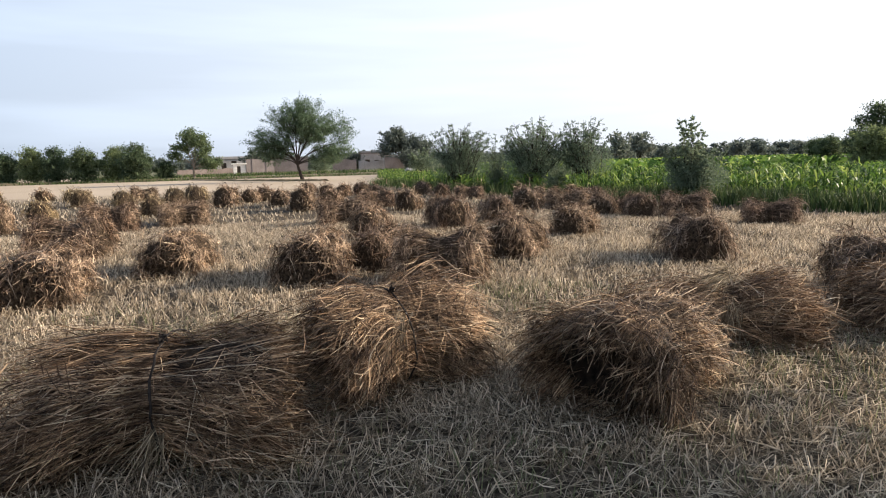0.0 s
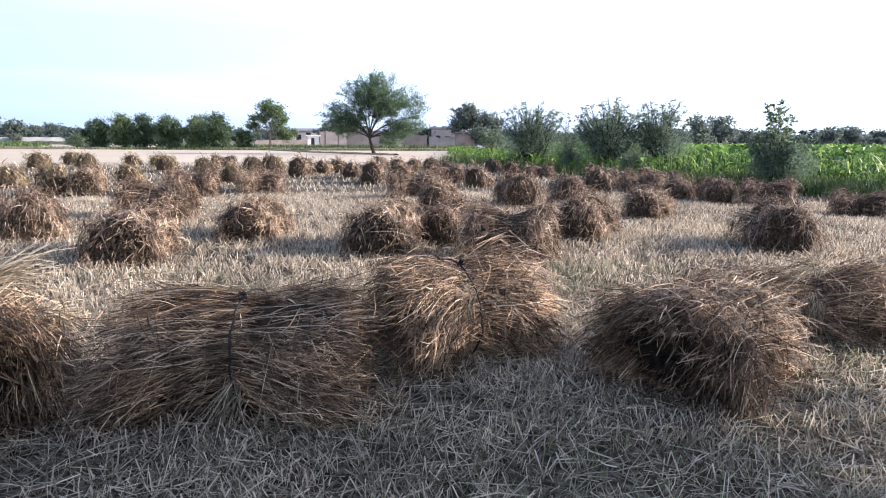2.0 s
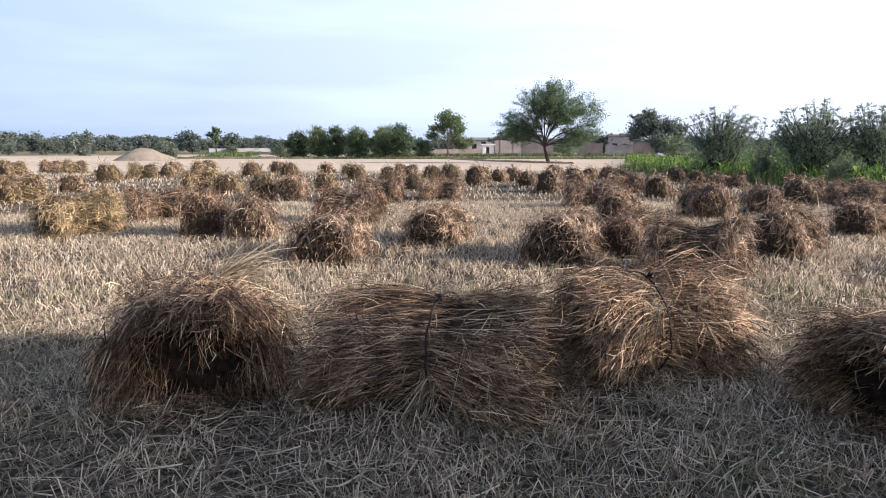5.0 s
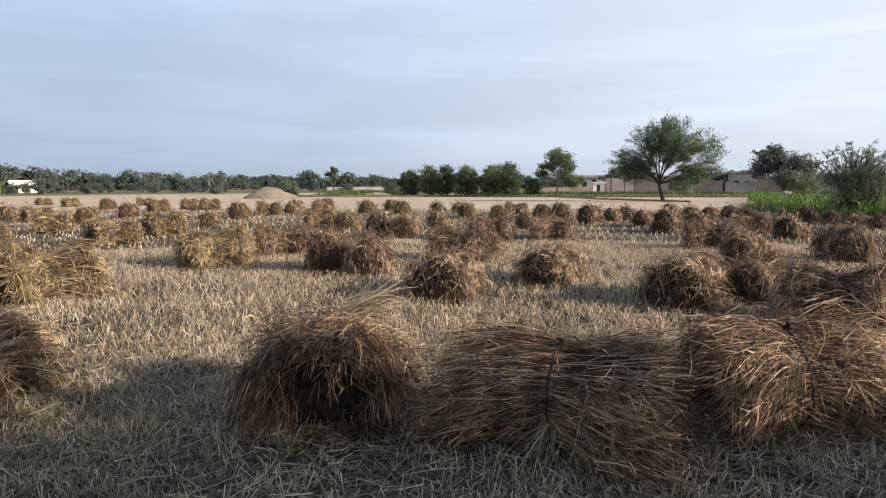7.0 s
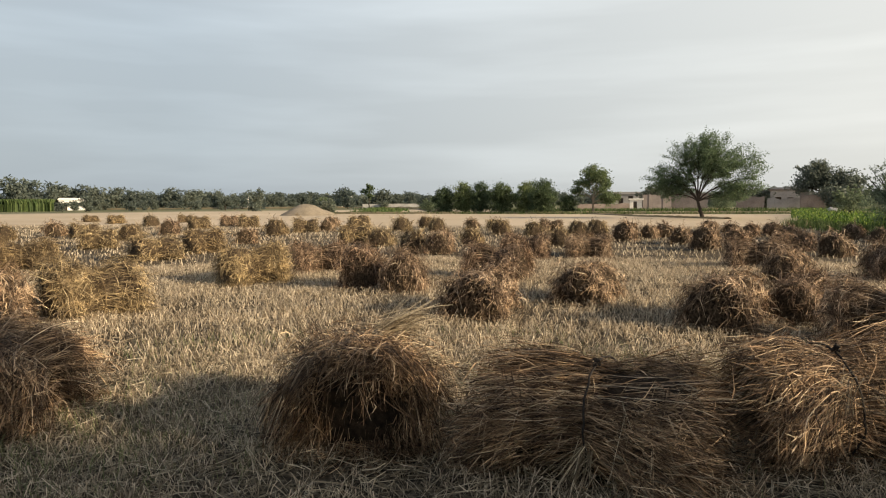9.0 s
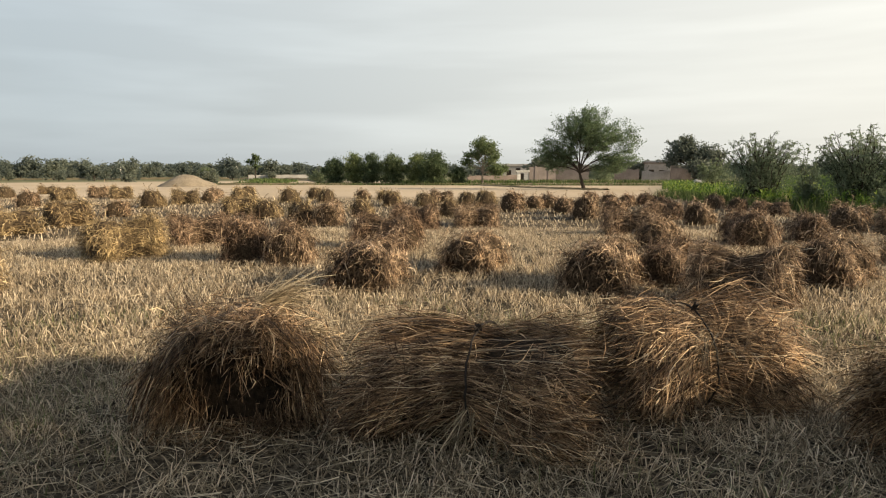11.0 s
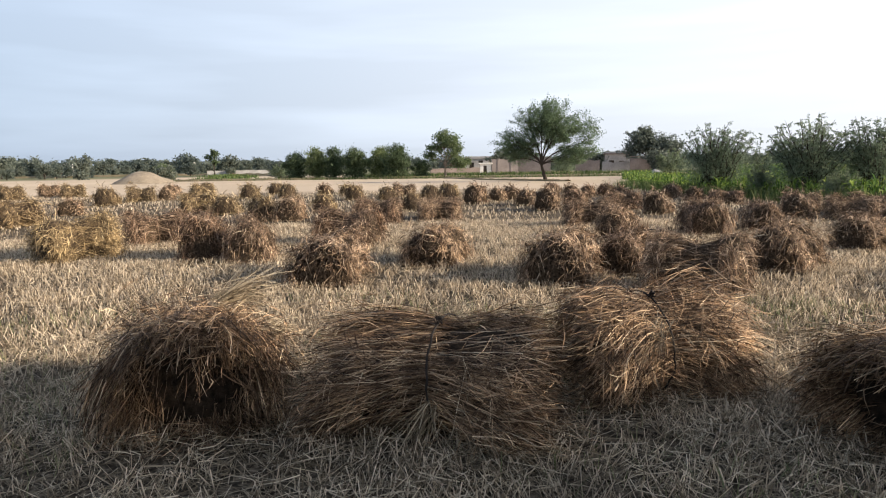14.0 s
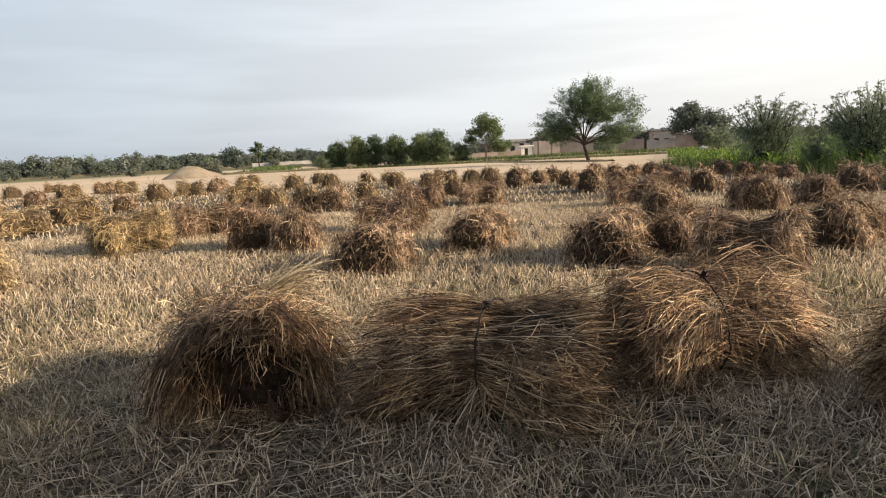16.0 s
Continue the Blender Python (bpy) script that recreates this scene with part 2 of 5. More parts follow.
# ---------------------------------------------------------------- mesh tools
def mesh_object(name, verts, faces, mats, parent=None, label="", face_mats=None, smooth=False):
    """One mesh object from an (n, 3) array and a list of (k, sides) face arrays."""
    me = bpy.data.meshes.new(name)
    verts = np.asarray(verts, dtype=np.float32)
    faces = [np.asarray(fa, dtype=np.int32) for fa in faces if len(fa)]
    loops = np.concatenate([fa.ravel() for fa in faces])
    sizes = np.concatenate([np.full(len(fa), fa.shape[1], dtype=np.int32) for fa in faces])
    starts = np.concatenate([[0], np.cumsum(sizes)[:-1]]).astype(np.int32)
    me.vertices.add(len(verts))
    me.vertices.foreach_set("co", verts.ravel())
    me.loops.add(len(loops))
    me.loops.foreach_set("vertex_index", loops)
    me.polygons.add(len(sizes))
    me.polygons.foreach_set("loop_start", starts)
    me.polygons.foreach_set("loop_total", sizes)
    for m in mats if isinstance(mats, (list, tuple)) else [mats]:
        me.materials.append(m)
    if face_mats is not None:
        me.polygons.foreach_set("material_index", np.asarray(face_mats, dtype=np.int32))
    me.polygons.foreach_set("use_smooth", np.full(len(sizes), smooth))
    me.update(calc_edges=True)
    me.validate()
    ob = new(name, me)
    if parent:
        ob.parent = parent
    if label:
        tagged(ob, label)
    return ob


def tubes(paths, radius, sides=3):
    """Thin round strands: paths (n, k, 3), radius (n, k)."""
    paths = np.asarray(paths, dtype=float)
    n, k, _ = paths.shape
    radius = np.broadcast_to(radius, (n, k))
    d = np.gradient(paths, axis=1)
    d /= np.linalg.norm(d, axis=2, keepdims=True) + 1e-9
    ref = np.where(np.abs(d[:, :1, 2:3]) > 0.8, np.array([[[1.0, 0, 0]]]), np.array([[[0, 0, 1.0]]]))
    u = np.cross(d, np.broadcast_to(ref, d.shape))
    u /= np.linalg.norm(u, axis=2, keepdims=True) + 1e-9
    w = np.cross(d, u)
    a = np.arange(sides) * 2 * np.pi / sides
    ring = paths[:, :, None] + radius[:, :, None, None] * (np.cos(a)[None, None, :, None] * u[:, :, None] + np.sin(a)[None, None, :, None] * w[:, :, None])
    base = (np.arange(n) * k * sides)[:, None, None] + (np.arange(k - 1) * sides)[None, :, None]
    i, j = np.arange(sides), (np.arange(sides) + 1) % sides
    q = np.stack([base + i, base + j, base + j + sides, base + i + sides], -1)
    return ring.reshape(-1, 3), q.reshape(-1, 4)


def ribbons(paths, width, side):
    """Flat blades: paths (n, k, 3), width (n, k), side (n, 3)."""
    n, k, _ = paths.shape
    off = 0.5 * width[:, :, None] * side[:, None, :]
    v = np.stack([paths - off, paths + off], 2)
    base = (np.arange(n) * k * 2)[:, None] + (np.arange(k - 1) * 2)[None]
    q = np.stack([base, base + 1, base + 3, base + 2], -1)
    return v.reshape(-1, 3), q.reshape(-1, 4)


def diamonds(centre, along, across):
    """Small leaves: one folded diamond each."""
    n = len(centre)
    v = np.stack([centre - along, centre - across, centre + along, centre + across], 1)
    return v.reshape(-1, 3), (np.arange(n) * 4)[:, None] + np.arange(4)[None]


def merge(*pieces):
    verts, faces, at = [], [], 0
    for v, q in pieces:
        verts.append(v)
        faces.append(np.asarray(q) + at)
        at += len(v)
    return np.concatenate(verts), faces


def unit(rng, n):
    v = rng.normal(size=(n, 3))
    return v / np.linalg.norm(v, axis=1, keepdims=True)


def box_mesh(x0, x1, y0, y1, z0, z1):
    """A block with cut edges."""
    bm = bmesh.new()
    bmesh.ops.create_cube(bm, size=1.0)
    for v in bm.verts:
        v.co = Vector(((x0 + x1) / 2 + v.co.x * (x1 - x0), (y0 + y1) / 2 + v.co.y * (y1 - y0), (z0 + z1) / 2 + v.co.z * (z1 - z0)))
    size = min(x1 - x0, y1 - y0, z1 - z0)
    bmesh.ops.bevel(bm, geom=bm.edges[:], offset=0.06 * size, segments=1, affect="EDGES")
    return bm


def part(name, bm, mat, parent, label=""):
    me = bpy.data.meshes.new(name)
    bm.to_mesh(me)
    bm.free()
    me.materials.append(mat)
    ob = new(name, me)
    ob.parent = parent
    if label:
        tagged(ob, label)
    return ob


# ---------------------------------------------------------------- ground
def ground_height(x, y):
    """Shallow unevenness of the field."""
    r = np.hypot(x, y)
    fade = np.clip(1.5 - r / 60, 0, 1)
    return fade * (0.015 * np.sin(1.3 * x + 0.6 * y) + 0.012 * np.sin(0.7 * x - 1.9 * y + 1.0) + 0.008 * np.sin(3.1 * x + 2.3 * y))


def build_ground():
    rings = np.concatenate([[0.0], np.geomspace(0.4, 4000, 150)])
    spokes = 160
    a = np.arange(spokes) * 2 * np.pi / spokes
    x, y = rings[1:, None] * np.cos(a), rings[1:, None] * np.sin(a)
    v = np.stack([x, y, ground_height(x, y)], -1).reshape(-1, 3)
    v = np.vstack([v, [[0, 0, ground_height(0.0, 0.0)]]])
    i, j = np.meshgrid(np.arange(len(rings) - 2), np.arange(spokes), indexing="ij")
    j2 = (j + 1) % spokes
    q = np.stack([i * spokes + j, (i + 1) * spokes + j, (i + 1) * spokes + j2, i * spokes + j2], -1).reshape(-1, 4)
    c = len(v) - 1
    t = np.stack([np.full(spokes, c), np.arange(spokes), (np.arange(spokes) + 1) % spokes], -1)
    ob = mesh_object("ground", v, [q, t], SOIL, smooth=True)
    tagged(ob, "dry pale brown soil of a harvested wheat field", "ground", kind="structure")


build_ground()

# ---------------------------------------------------------------- sheaves
# each: x, y, seen width, height
ROW_RIGHT = (
    (3.63, 9.07, 1.20, 0.70), (6.89, 13.27, 1.26, 0.55), (2.60, 12.47, 1.04, 0.64), (1.11, 9.82, 1.25, 0.68),
    (-0.02, 7.88, 1.32, 0.74), (-1.67, 8.11, 1.15, 0.67), (-0.95, 9.12, 0.90, 0.64), (-1.46, 12.94, 1.05, 0.66),
    (0.11, 13.98, 1.18, 0.75), (-2.40, 15.54, 1.40, 0.69), (-2.20, 21.50, 1.45, 0.64), (-1.03, 19.90, 1.10, 0.74),
    (1.32, 15.43, 0.94, 0.66), (2.59, 19.13, 1.07, 0.66), (3.66, 18.35, 1.35, 0.64), (4.13, 16.29, 0.76, 0.61),
    (4.74, 15.36, 1.04, 0.61), (5.79, 15.10, 1.26, 0.63), (0.03, 26.85, 0.84, 0.56), (1.05, 24.48, 1.32, 0.57),
    (4.40, 6.42, 1.18, 0.67),
)
ROW_MIDDLE = (
    (-4.51, 20.70, 1.10, 0.78), (-5.85, 23.20, 0.68, 0.63), (-3.78, 9.01, 1.24, 0.63), (-6.32, 10.72, 1.54, 0.77),
    (-4.64, 7.27, 1.19, 0.66), (-7.72, 8.35, 0.92, 0.80), (-6.86, 8.42, 0.92, 0.76), (-7.95, 15.18, 1.35, 0.72), (-6.61, 16.23, 1.27, 0.64),
    (-8.05, 23.86, 1.23, 0.83), (-7.81, 26.00, 0.73, 0.60), (-7.51, 27.12, 0.71, 0.64), 
)
ROW_LEFT = (
    (-10.36, 9.89, 1.33, 0.71), (-10.11, 7.83, 1.52, 0.81), (-9.14, 4.31, 1.54, 0.83), (-11.69, 15.08, 0.97, 0.81),
    (-10.69, 15.11, 0.94, 0.71), (-11.92, 18.85, 0.74, 0.61), (-9.05, 19.94, 0.70, 0.68), (-9.30, 24.02, 0.96, 0.82),
    (-8.90, 2.92, 1.10, 0.77),
)
ROW_FAR_LEFT = (
    (-16.45, 9.70, 1.52, 0.74), (-17.65, 12.07, 1.54, 0.80), (-22.36, 11.25, 1.34, 0.71), (-20.01, 15.64, 1.07, 0.60),
    (-16.21, 17.58, 1.38, 0.74), (-14.72, 17.25, 1.11, 0.63), (-16.27, 6.39, 1.45, 0.76),
)
ROW_FAR = (
    (-6.91, 33.00, 1.00, 0.58), (-5.25, 29.39, 0.68, 0.65), (-4.44, 29.00, 0.68, 0.60), (-3.76, 30.24, 1.03, 0.59),
    (-33.01, 14.71, 1.24, 0.80), (-30.56, 14.83, 1.50, 0.74), (-25.84, 14.34, 1.16, 0.76), (-41.50, 24.72, 1.19, 0.81),
    (-29.11, 18.26, 1.24, 0.81), (-33.88, 23.19, 1.54, 0.83), (-24.07, 20.62, 1.24, 0.81),
    (-24.47, 22.90, 1.40, 0.83), (-24.76, 24.77, 0.92, 0.69), (-25.21, 27.85, 1.50, 0.78), (-21.00, 26.55, 1.21, 0.83),
    (-19.23, 27.28, 1.05, 0.77), (-19.42, 31.15, 0.99, 0.68), (-18.30, 31.55, 0.72, 0.61), (-14.44, 25.59, 0.98, 0.71),
    (-13.10, 26.20, 0.93, 0.65), (-13.35, 28.62, 1.27, 0.72), (-50.55, 27.20, 1.54, 0.72), (-57.92, 28.96, 1.54, 0.64),
)

ROW_EXTRA = (
    (-47.33, 31.26, 1.30, 0.70), (-35.83, 26.86, 1.30, 0.82), (-33.68, 26.74, 1.41, 0.82), (-30.91, 11.71, 1.00, 0.74),
    (-32.73, 36.76, 1.25, 0.60), (-9.65, 17.86, 0.85, 0.58), (-7.01, 16.90, 0.85, 0.62), (-10.93, 28.74, 0.95, 0.58),
    (-2.90, 27.50, 1.00, 0.62), (-3.90, 22.60, 1.20, 0.60), (-0.86, 28.60, 1.00, 0.62),
    (3.00, 21.40, 1.30, 0.66), (4.60, 20.60, 1.40, 0.62), (-29.00, 29.50, 1.20, 0.70), (-22.60, 31.00, 1.20, 0.68),
    (-16.40, 28.90, 1.10, 0.66), (-11.10, 26.60, 1.05, 0.66),
)


def half_paths(theta, rho, side, ln, waist, spread, droop, k, shake=0.0, back=0.0, kink=0.0, bent=2.0):
    """Straws that leave the cord's waist, open like a broom and bend down with their weight.
    waist: its width and height; spread: how fast they part sideways and upwards; kink: a broken straw's turn, past bent of its length."""
    n = len(theta)
    y0, z0 = 0.5 * waist[0] * rho * np.cos(theta), 0.5 * waist[1] * rho * np.sin(theta)
    p = np.empty((n, k, 3))
    p[:, 0] = np.stack([-side * np.broadcast_to(back, (n,)), y0, 0.5 * waist[1] + z0], -1)
    d0 = np.stack([np.full(n, float(side)), spread[0] * 2 * y0 / waist[0], spread[1] * 2 * z0 / waist[1]], -1) + shake
    step = np.broadcast_to(ln, (n,)) / (k - 1)
    for j in range(1, k):
        u = j / (k - 1)
        d = d0 + np.stack([0 * rho, 0 * rho, -2.0 * droop * u ** 1.6 * np.ones(n)], -1) + kink * np.broadcast_to(u > bent, (n,))[:, None]
        d /= np.linalg.norm(d, axis=1, keepdims=True)
        p[:, j] = p[:, j - 1] + d * step[:, None]
    return p


def off_ground(p, rng):
    """Straw that would sink lies on the ground instead."""
    low = 0.012 + 0.05 * rng.random((len(p), 1)) ** 2
    p[:, :, 2] = np.where(p[:, :, 2] < low, low + 0.12 * np.clip(low - p[:, :, 2], 0, 0.25), p[:, :, 2])
    return p


def facing(p, rng, mid):
    """Across direction of each blade, so that most of them lie flat on the bundle."""
    d = p[:, -1] - p[:, 0]
    out = p[:, len(p[0]) // 2] - mid
    out[:, 0] *= 0.3
    s = np.cross(d, out / (np.linalg.norm(out, axis=1, keepdims=True) + 1e-9) + 0.8 * unit(rng, len(p)))
    return s / (np.linalg.norm(s, axis=1, keepdims=True) + 1e-9)


def bundle_half(rng, n, k, side, ln, waist, spread, droop, mess, ears, loose, face, cross):
    """One half of a tied bundle: the straws, then ears and leaves, then pieces lying across."""
    tufts = 80
    tuft = rng.integers(0, tufts, n)
    theta = rng.uniform(-0.5 * np.pi, 1.5 * np.pi, tufts)[tuft] + rng.normal(0, 0.17, n)
    rho = np.clip((0.40 + 0.62 * rng.random(tufts) ** 0.5)[tuft] + rng.normal(0, 0.07, n), 0.15, 1.08)
    shake = rng.normal(0, 0.075 * mess, (tufts, 3))[tuft] + rng.normal(0, 0.095 * mess, (n, 3))
    length = ln * (1.04 - 0.14 * rho ** 2) * (1 + rng.normal(0, 0.06, tufts)[tuft] + rng.normal(0, 0.05, n))
    g = droop * (0.55 + 0.5 * rng.random(tufts)[tuft] + 0.3 * rng.random(n))
    p = half_paths(theta, rho, side, length, waist, spread, g, k, shake, rng.uniform(-0.03, 0.10, n),
                   rng.normal(0, 0.12 * mess, (tufts, 3))[tuft] + rng.normal(0, 0.15 * mess, (n, 3)), rng.uniform(0.15, 1.0, n))
    # broken straws: many begin past the cord, some end early
    u0 = np.where(rng.random(n) < 0.55, rng.uniform(0.05, 0.65, n), 0.0)
    u1 = np.where(rng.random(n) < 0.25, rng.uniform(0.75, 0.95, n), 1.0)
    t = np.linspace(0, 1, k)[None]
    f = (u0[:, None] + (u1 - u0)[:, None] * t) * (k - 1)
    j = np.minimum(f.astype(int), k - 2)
    w, row = (f - j)[:, :, None], np.arange(n)[:, None]
    p = p[row, j] * (1 - w) + p[row, j + 1] * w
    p += (np.sin(np.pi * t) * 0.016 * mess)[:, :, None] * rng.normal(size=(n, 1, 3))
    outer, every = np.flatnonzero(rho > 0.78), np.arange(n)
    pieces = []
    for pool, count, lo, short, long, stray, curl, lift in ((outer, ears, 0.35, 0.05, 0.12, 0.7, 0.55, 0.014), (outer, loose, 0.08, 0.07, 0.26, cross, 0.16, 0.026), (every, face, 0.80, 0.04, 0.13, 1.1, 0.6, 0.010)):
        w = pool[rng.integers(0, len(pool), count)]
        j = np.minimum((rng.uniform(lo, 1.0, count) * (k - 1)).astype(int), k - 2)
        at_ = p[w, j] + (p[w, j + 1] - p[w, j]) * rng.random((count, 1))
        d = p[w, j + 1] - p[w, j]
        d = d / (np.linalg.norm(d, axis=1, keepdims=True) + 1e-9) + rng.normal(0, stray * (0.6 + 0.4 * mess), (count, 3))
        out = np.stack([np.full(count, side * (1.6 if pool is every else 0.0)), np.cos(theta[w]), np.sin(theta[w])], -1)
        out /= np.linalg.norm(out, axis=1, keepdims=True)
        # they lie along the bundle's surface
        d -= 0.85 * (d * out).sum(1, keepdims=True) * out
        d /= np.linalg.norm(d, axis=1, keepdims=True)
        lnp = rng.uniform(short, long, (count, 1, 1))
        q = np.linspace(0, 1, 3)[None, :, None]
        bend = rng.normal(0, curl, (count, 1, 3))
        bend = bend - 0.75 * (bend * out[:, None]).sum(2, keepdims=True) * out[:, None] + np.array([0, 0, -0.20])
        pieces.append((at_ + out * rng.uniform(-0.3, 1.0, (count, 1)) * lift)[:, None] + lnp * (d[:, None] * q + bend * q ** 2))
    return p, np.concatenate([pieces[0], pieces[2]]), pieces[1]


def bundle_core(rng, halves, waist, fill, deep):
    """Packed straw inside; the shade between the outer straws is in its colour."""
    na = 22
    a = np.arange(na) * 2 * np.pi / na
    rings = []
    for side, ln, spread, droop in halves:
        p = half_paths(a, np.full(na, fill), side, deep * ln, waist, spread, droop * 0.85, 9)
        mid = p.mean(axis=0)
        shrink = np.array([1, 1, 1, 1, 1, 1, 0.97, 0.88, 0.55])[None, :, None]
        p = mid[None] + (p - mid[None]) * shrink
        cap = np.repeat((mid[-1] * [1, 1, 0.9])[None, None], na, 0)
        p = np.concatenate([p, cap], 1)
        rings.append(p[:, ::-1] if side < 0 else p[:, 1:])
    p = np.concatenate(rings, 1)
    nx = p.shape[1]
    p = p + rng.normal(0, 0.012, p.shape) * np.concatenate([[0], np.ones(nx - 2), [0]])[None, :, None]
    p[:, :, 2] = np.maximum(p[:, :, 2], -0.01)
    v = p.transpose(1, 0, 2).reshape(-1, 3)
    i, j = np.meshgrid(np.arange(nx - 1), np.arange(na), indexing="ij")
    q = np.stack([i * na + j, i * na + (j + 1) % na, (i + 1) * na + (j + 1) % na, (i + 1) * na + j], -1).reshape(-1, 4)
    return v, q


def wheat_sheaf(seed, straws, k, wide, halves, waist, height, mess=1.0, band=None, stray=0, fill=0.82, straw=None, core=None, ears=0.35, loose=0.30, skirt=0.12, fit=None, face=0.3, deep=0.90, cross=0.6):
    """A tied bundle of cut wheat lying on the ground, its length along x and the cord's waist at x = 0.
    halves: (side, length, (spread sideways, upwards), droop) for either end."""
    rng = np.random.default_rng(seed)
    root = new("wheat_sheaf")
    long, short, across = [], [], []
    for side, ln, spread, droop in halves:
        p, e, c = bundle_half(rng, straws, k, side, ln, waist, spread, droop, mess, int(ears * straws), int(loose * straws), int(face * straws), cross)
        long.append(p), short.append(e), across.append(c)
    v0, q0 = bundle_core(rng, halves, waist, fill, deep)
    # fallen straw round the foot
    g = int(skirt * straws)
    reach = max(h[1] for h in halves)
    ga, gr = rng.uniform(0, 2 * np.pi, (g, 1)), rng.uniform(0.75, 1.25, (g, 1))
    gd, gl = ga + rng.normal(0, 0.9, (g, 1)), rng.uniform(0.08, 0.30, (g, 1))
    t = np.linspace(-0.5, 0.5, 3)[None]
    across.append(np.stack([reach * gr * np.cos(ga) + gl * np.cos(gd) * t, 0.62 * waist[0] * gr * np.sin(ga) + gl * np.sin(gd) * t, 0.02 + 0.07 * rng.random((g, 1)) * (1.4 - gr) + 0 * t], -1))
    long, short, across = np.concatenate(long), np.concatenate(short), np.concatenate(across)
    # stretched to the bundle's true size
    top = np.percentile(long[:, :, 2], 99.3)
    grow = np.array([1.0, 1.0, height / top])
    if fit:
        grow[:2] = [f / (np.percentile(long[:, :, i], 98.5) - np.percentile(long[:, :, i], 1.5)) for i, f in enumerate(fit)]
    mid = np.array([0, 0, 0.45 * height])
    long, short, across = (off_ground(s * grow, rng) for s in (long, short, across))
    taper = np.linspace(1.0, 0.75, k)[None]
    v, q = merge(ribbons(long, wide * rng.uniform(0.65, 1.35, (len(long), 1)) * taper, facing(long, rng, mid)),
                 ribbons(short, 1.9 * wide * rng.uniform(0.6, 1.3, (len(short), 1)) * np.array([[0.6, 1.0, 0.3]]), facing(short, rng, mid)),
                 ribbons(across, 1.15 * wide * rng.uniform(0.6, 1.2, (len(across), 1)) * np.array([[1.0, 1.0, 0.6]]), facing(across, rng, mid)))
    tagged(mesh_object("straw", v, q, straw or STRAW, root), kind="stuff")
    tips = long[(long[:, -1, 2] > 0.10) & (rng.random(len(long)) < 0.5)]
    for one in tips[rng.permutation(len(tips))[:stray]]:
        # long pale straws slipped out of the bundle
        d = one[-1] - one[-2]
        d = d / np.linalg.norm(d) + rng.normal(0, 0.7, 3)
        u = np.linspace(0, 1, 5)[:, None]
        ln = rng.uniform(0.12, 0.32)
        path = one[-2] + (one[-2] - mid) * 0.08 + ln * (d / np.linalg.norm(d) * u - np.array([0, 0, 0.35]) * u ** 2)
        vs, qs = tubes(off_ground(path[None], rng), np.full((1, 5), 0.0024))
        mesh_object("stray_straw", vs, [qs], LITTER, root, "paler long straw slipped loose")
    mesh_object("bundle_core", v0 * grow, [q0], core or CORE_SHADE, root, "packed straw inside the bundle, coloured dark for shade", smooth=True)
    if band:
        a = np.linspace(-0.30 * np.pi, 1.30 * np.pi, 40)
        ring = np.stack([0.012 * np.sin(2.2 * a) + 0.004 * rng.normal(size=40), 0.5 * waist[0] * 1.27 * np.cos(a), 0.5 * waist[1] + 0.5 * waist[1] * 1.13 * np.sin(a)], -1) * grow
        ring[:, 2] = np.maximum(ring[:, 2], 0.01)
        v, q = tubes(ring[None], np.full((1, 40), 0.0065), 6)
        cord = mesh_object("binding_cord", v, [q], band, root, "dark twisted binding cord" if band == CORD else "twisted straw binding")
        twist = unit(rng, 12) * 0.026
        v, q = tubes((ring[22] + [0, 0, 0.02] + twist)[None], np.full((1, 12), 0.007), 5)
        mesh_object("knot", v, [q], band, cord)
    return root


def straw_fan(root, seed, origin, way, n, length, spread, label, sag=0.25, mat=None):
    """A lock of longer straws that has worked loose and fans out."""
    rng = np.random.default_rng(seed)
    way = np.array(way, dtype=float)
    way /= np.linalg.norm(way)
    d = way + rng.normal(0, spread, (n, 3))
    d /= np.linalg.norm(d, axis=1, keepdims=True)
    q = np.linspace(0, 1, 5)[None, :, None]
    ln = length * rng.uniform(0.5, 1.1, (n, 1, 1))
    o = np.array(origin) + rng.normal(0, 0.035, (n, 1, 3))
    p = o + d[:, None] * ln * q - np.array([0, 0, 1.0]) * ln * q ** 2 * 2 * sag * rng.random((n, 1, 1))
    v, f = tubes(off_ground(p, rng), 0.0025 * rng.uniform(0.7, 1.2, (n, 1)) * np.linspace(1, 0.6, 5)[None])
    tagged(mesh_object("straw_lock", v, [f], mat or LITTER, root, label), kind="stuff")


def place(ob, x, y, yaw, sx=1.0, sy=1.0, sz=1.0):
    z = float(ground_height(np.array(x), np.array(y)))
    ob.matrix_basis = pose(x, y, z, 0, 0, yaw) @ Matrix.Diagonal((sx, sy, sz, 1))


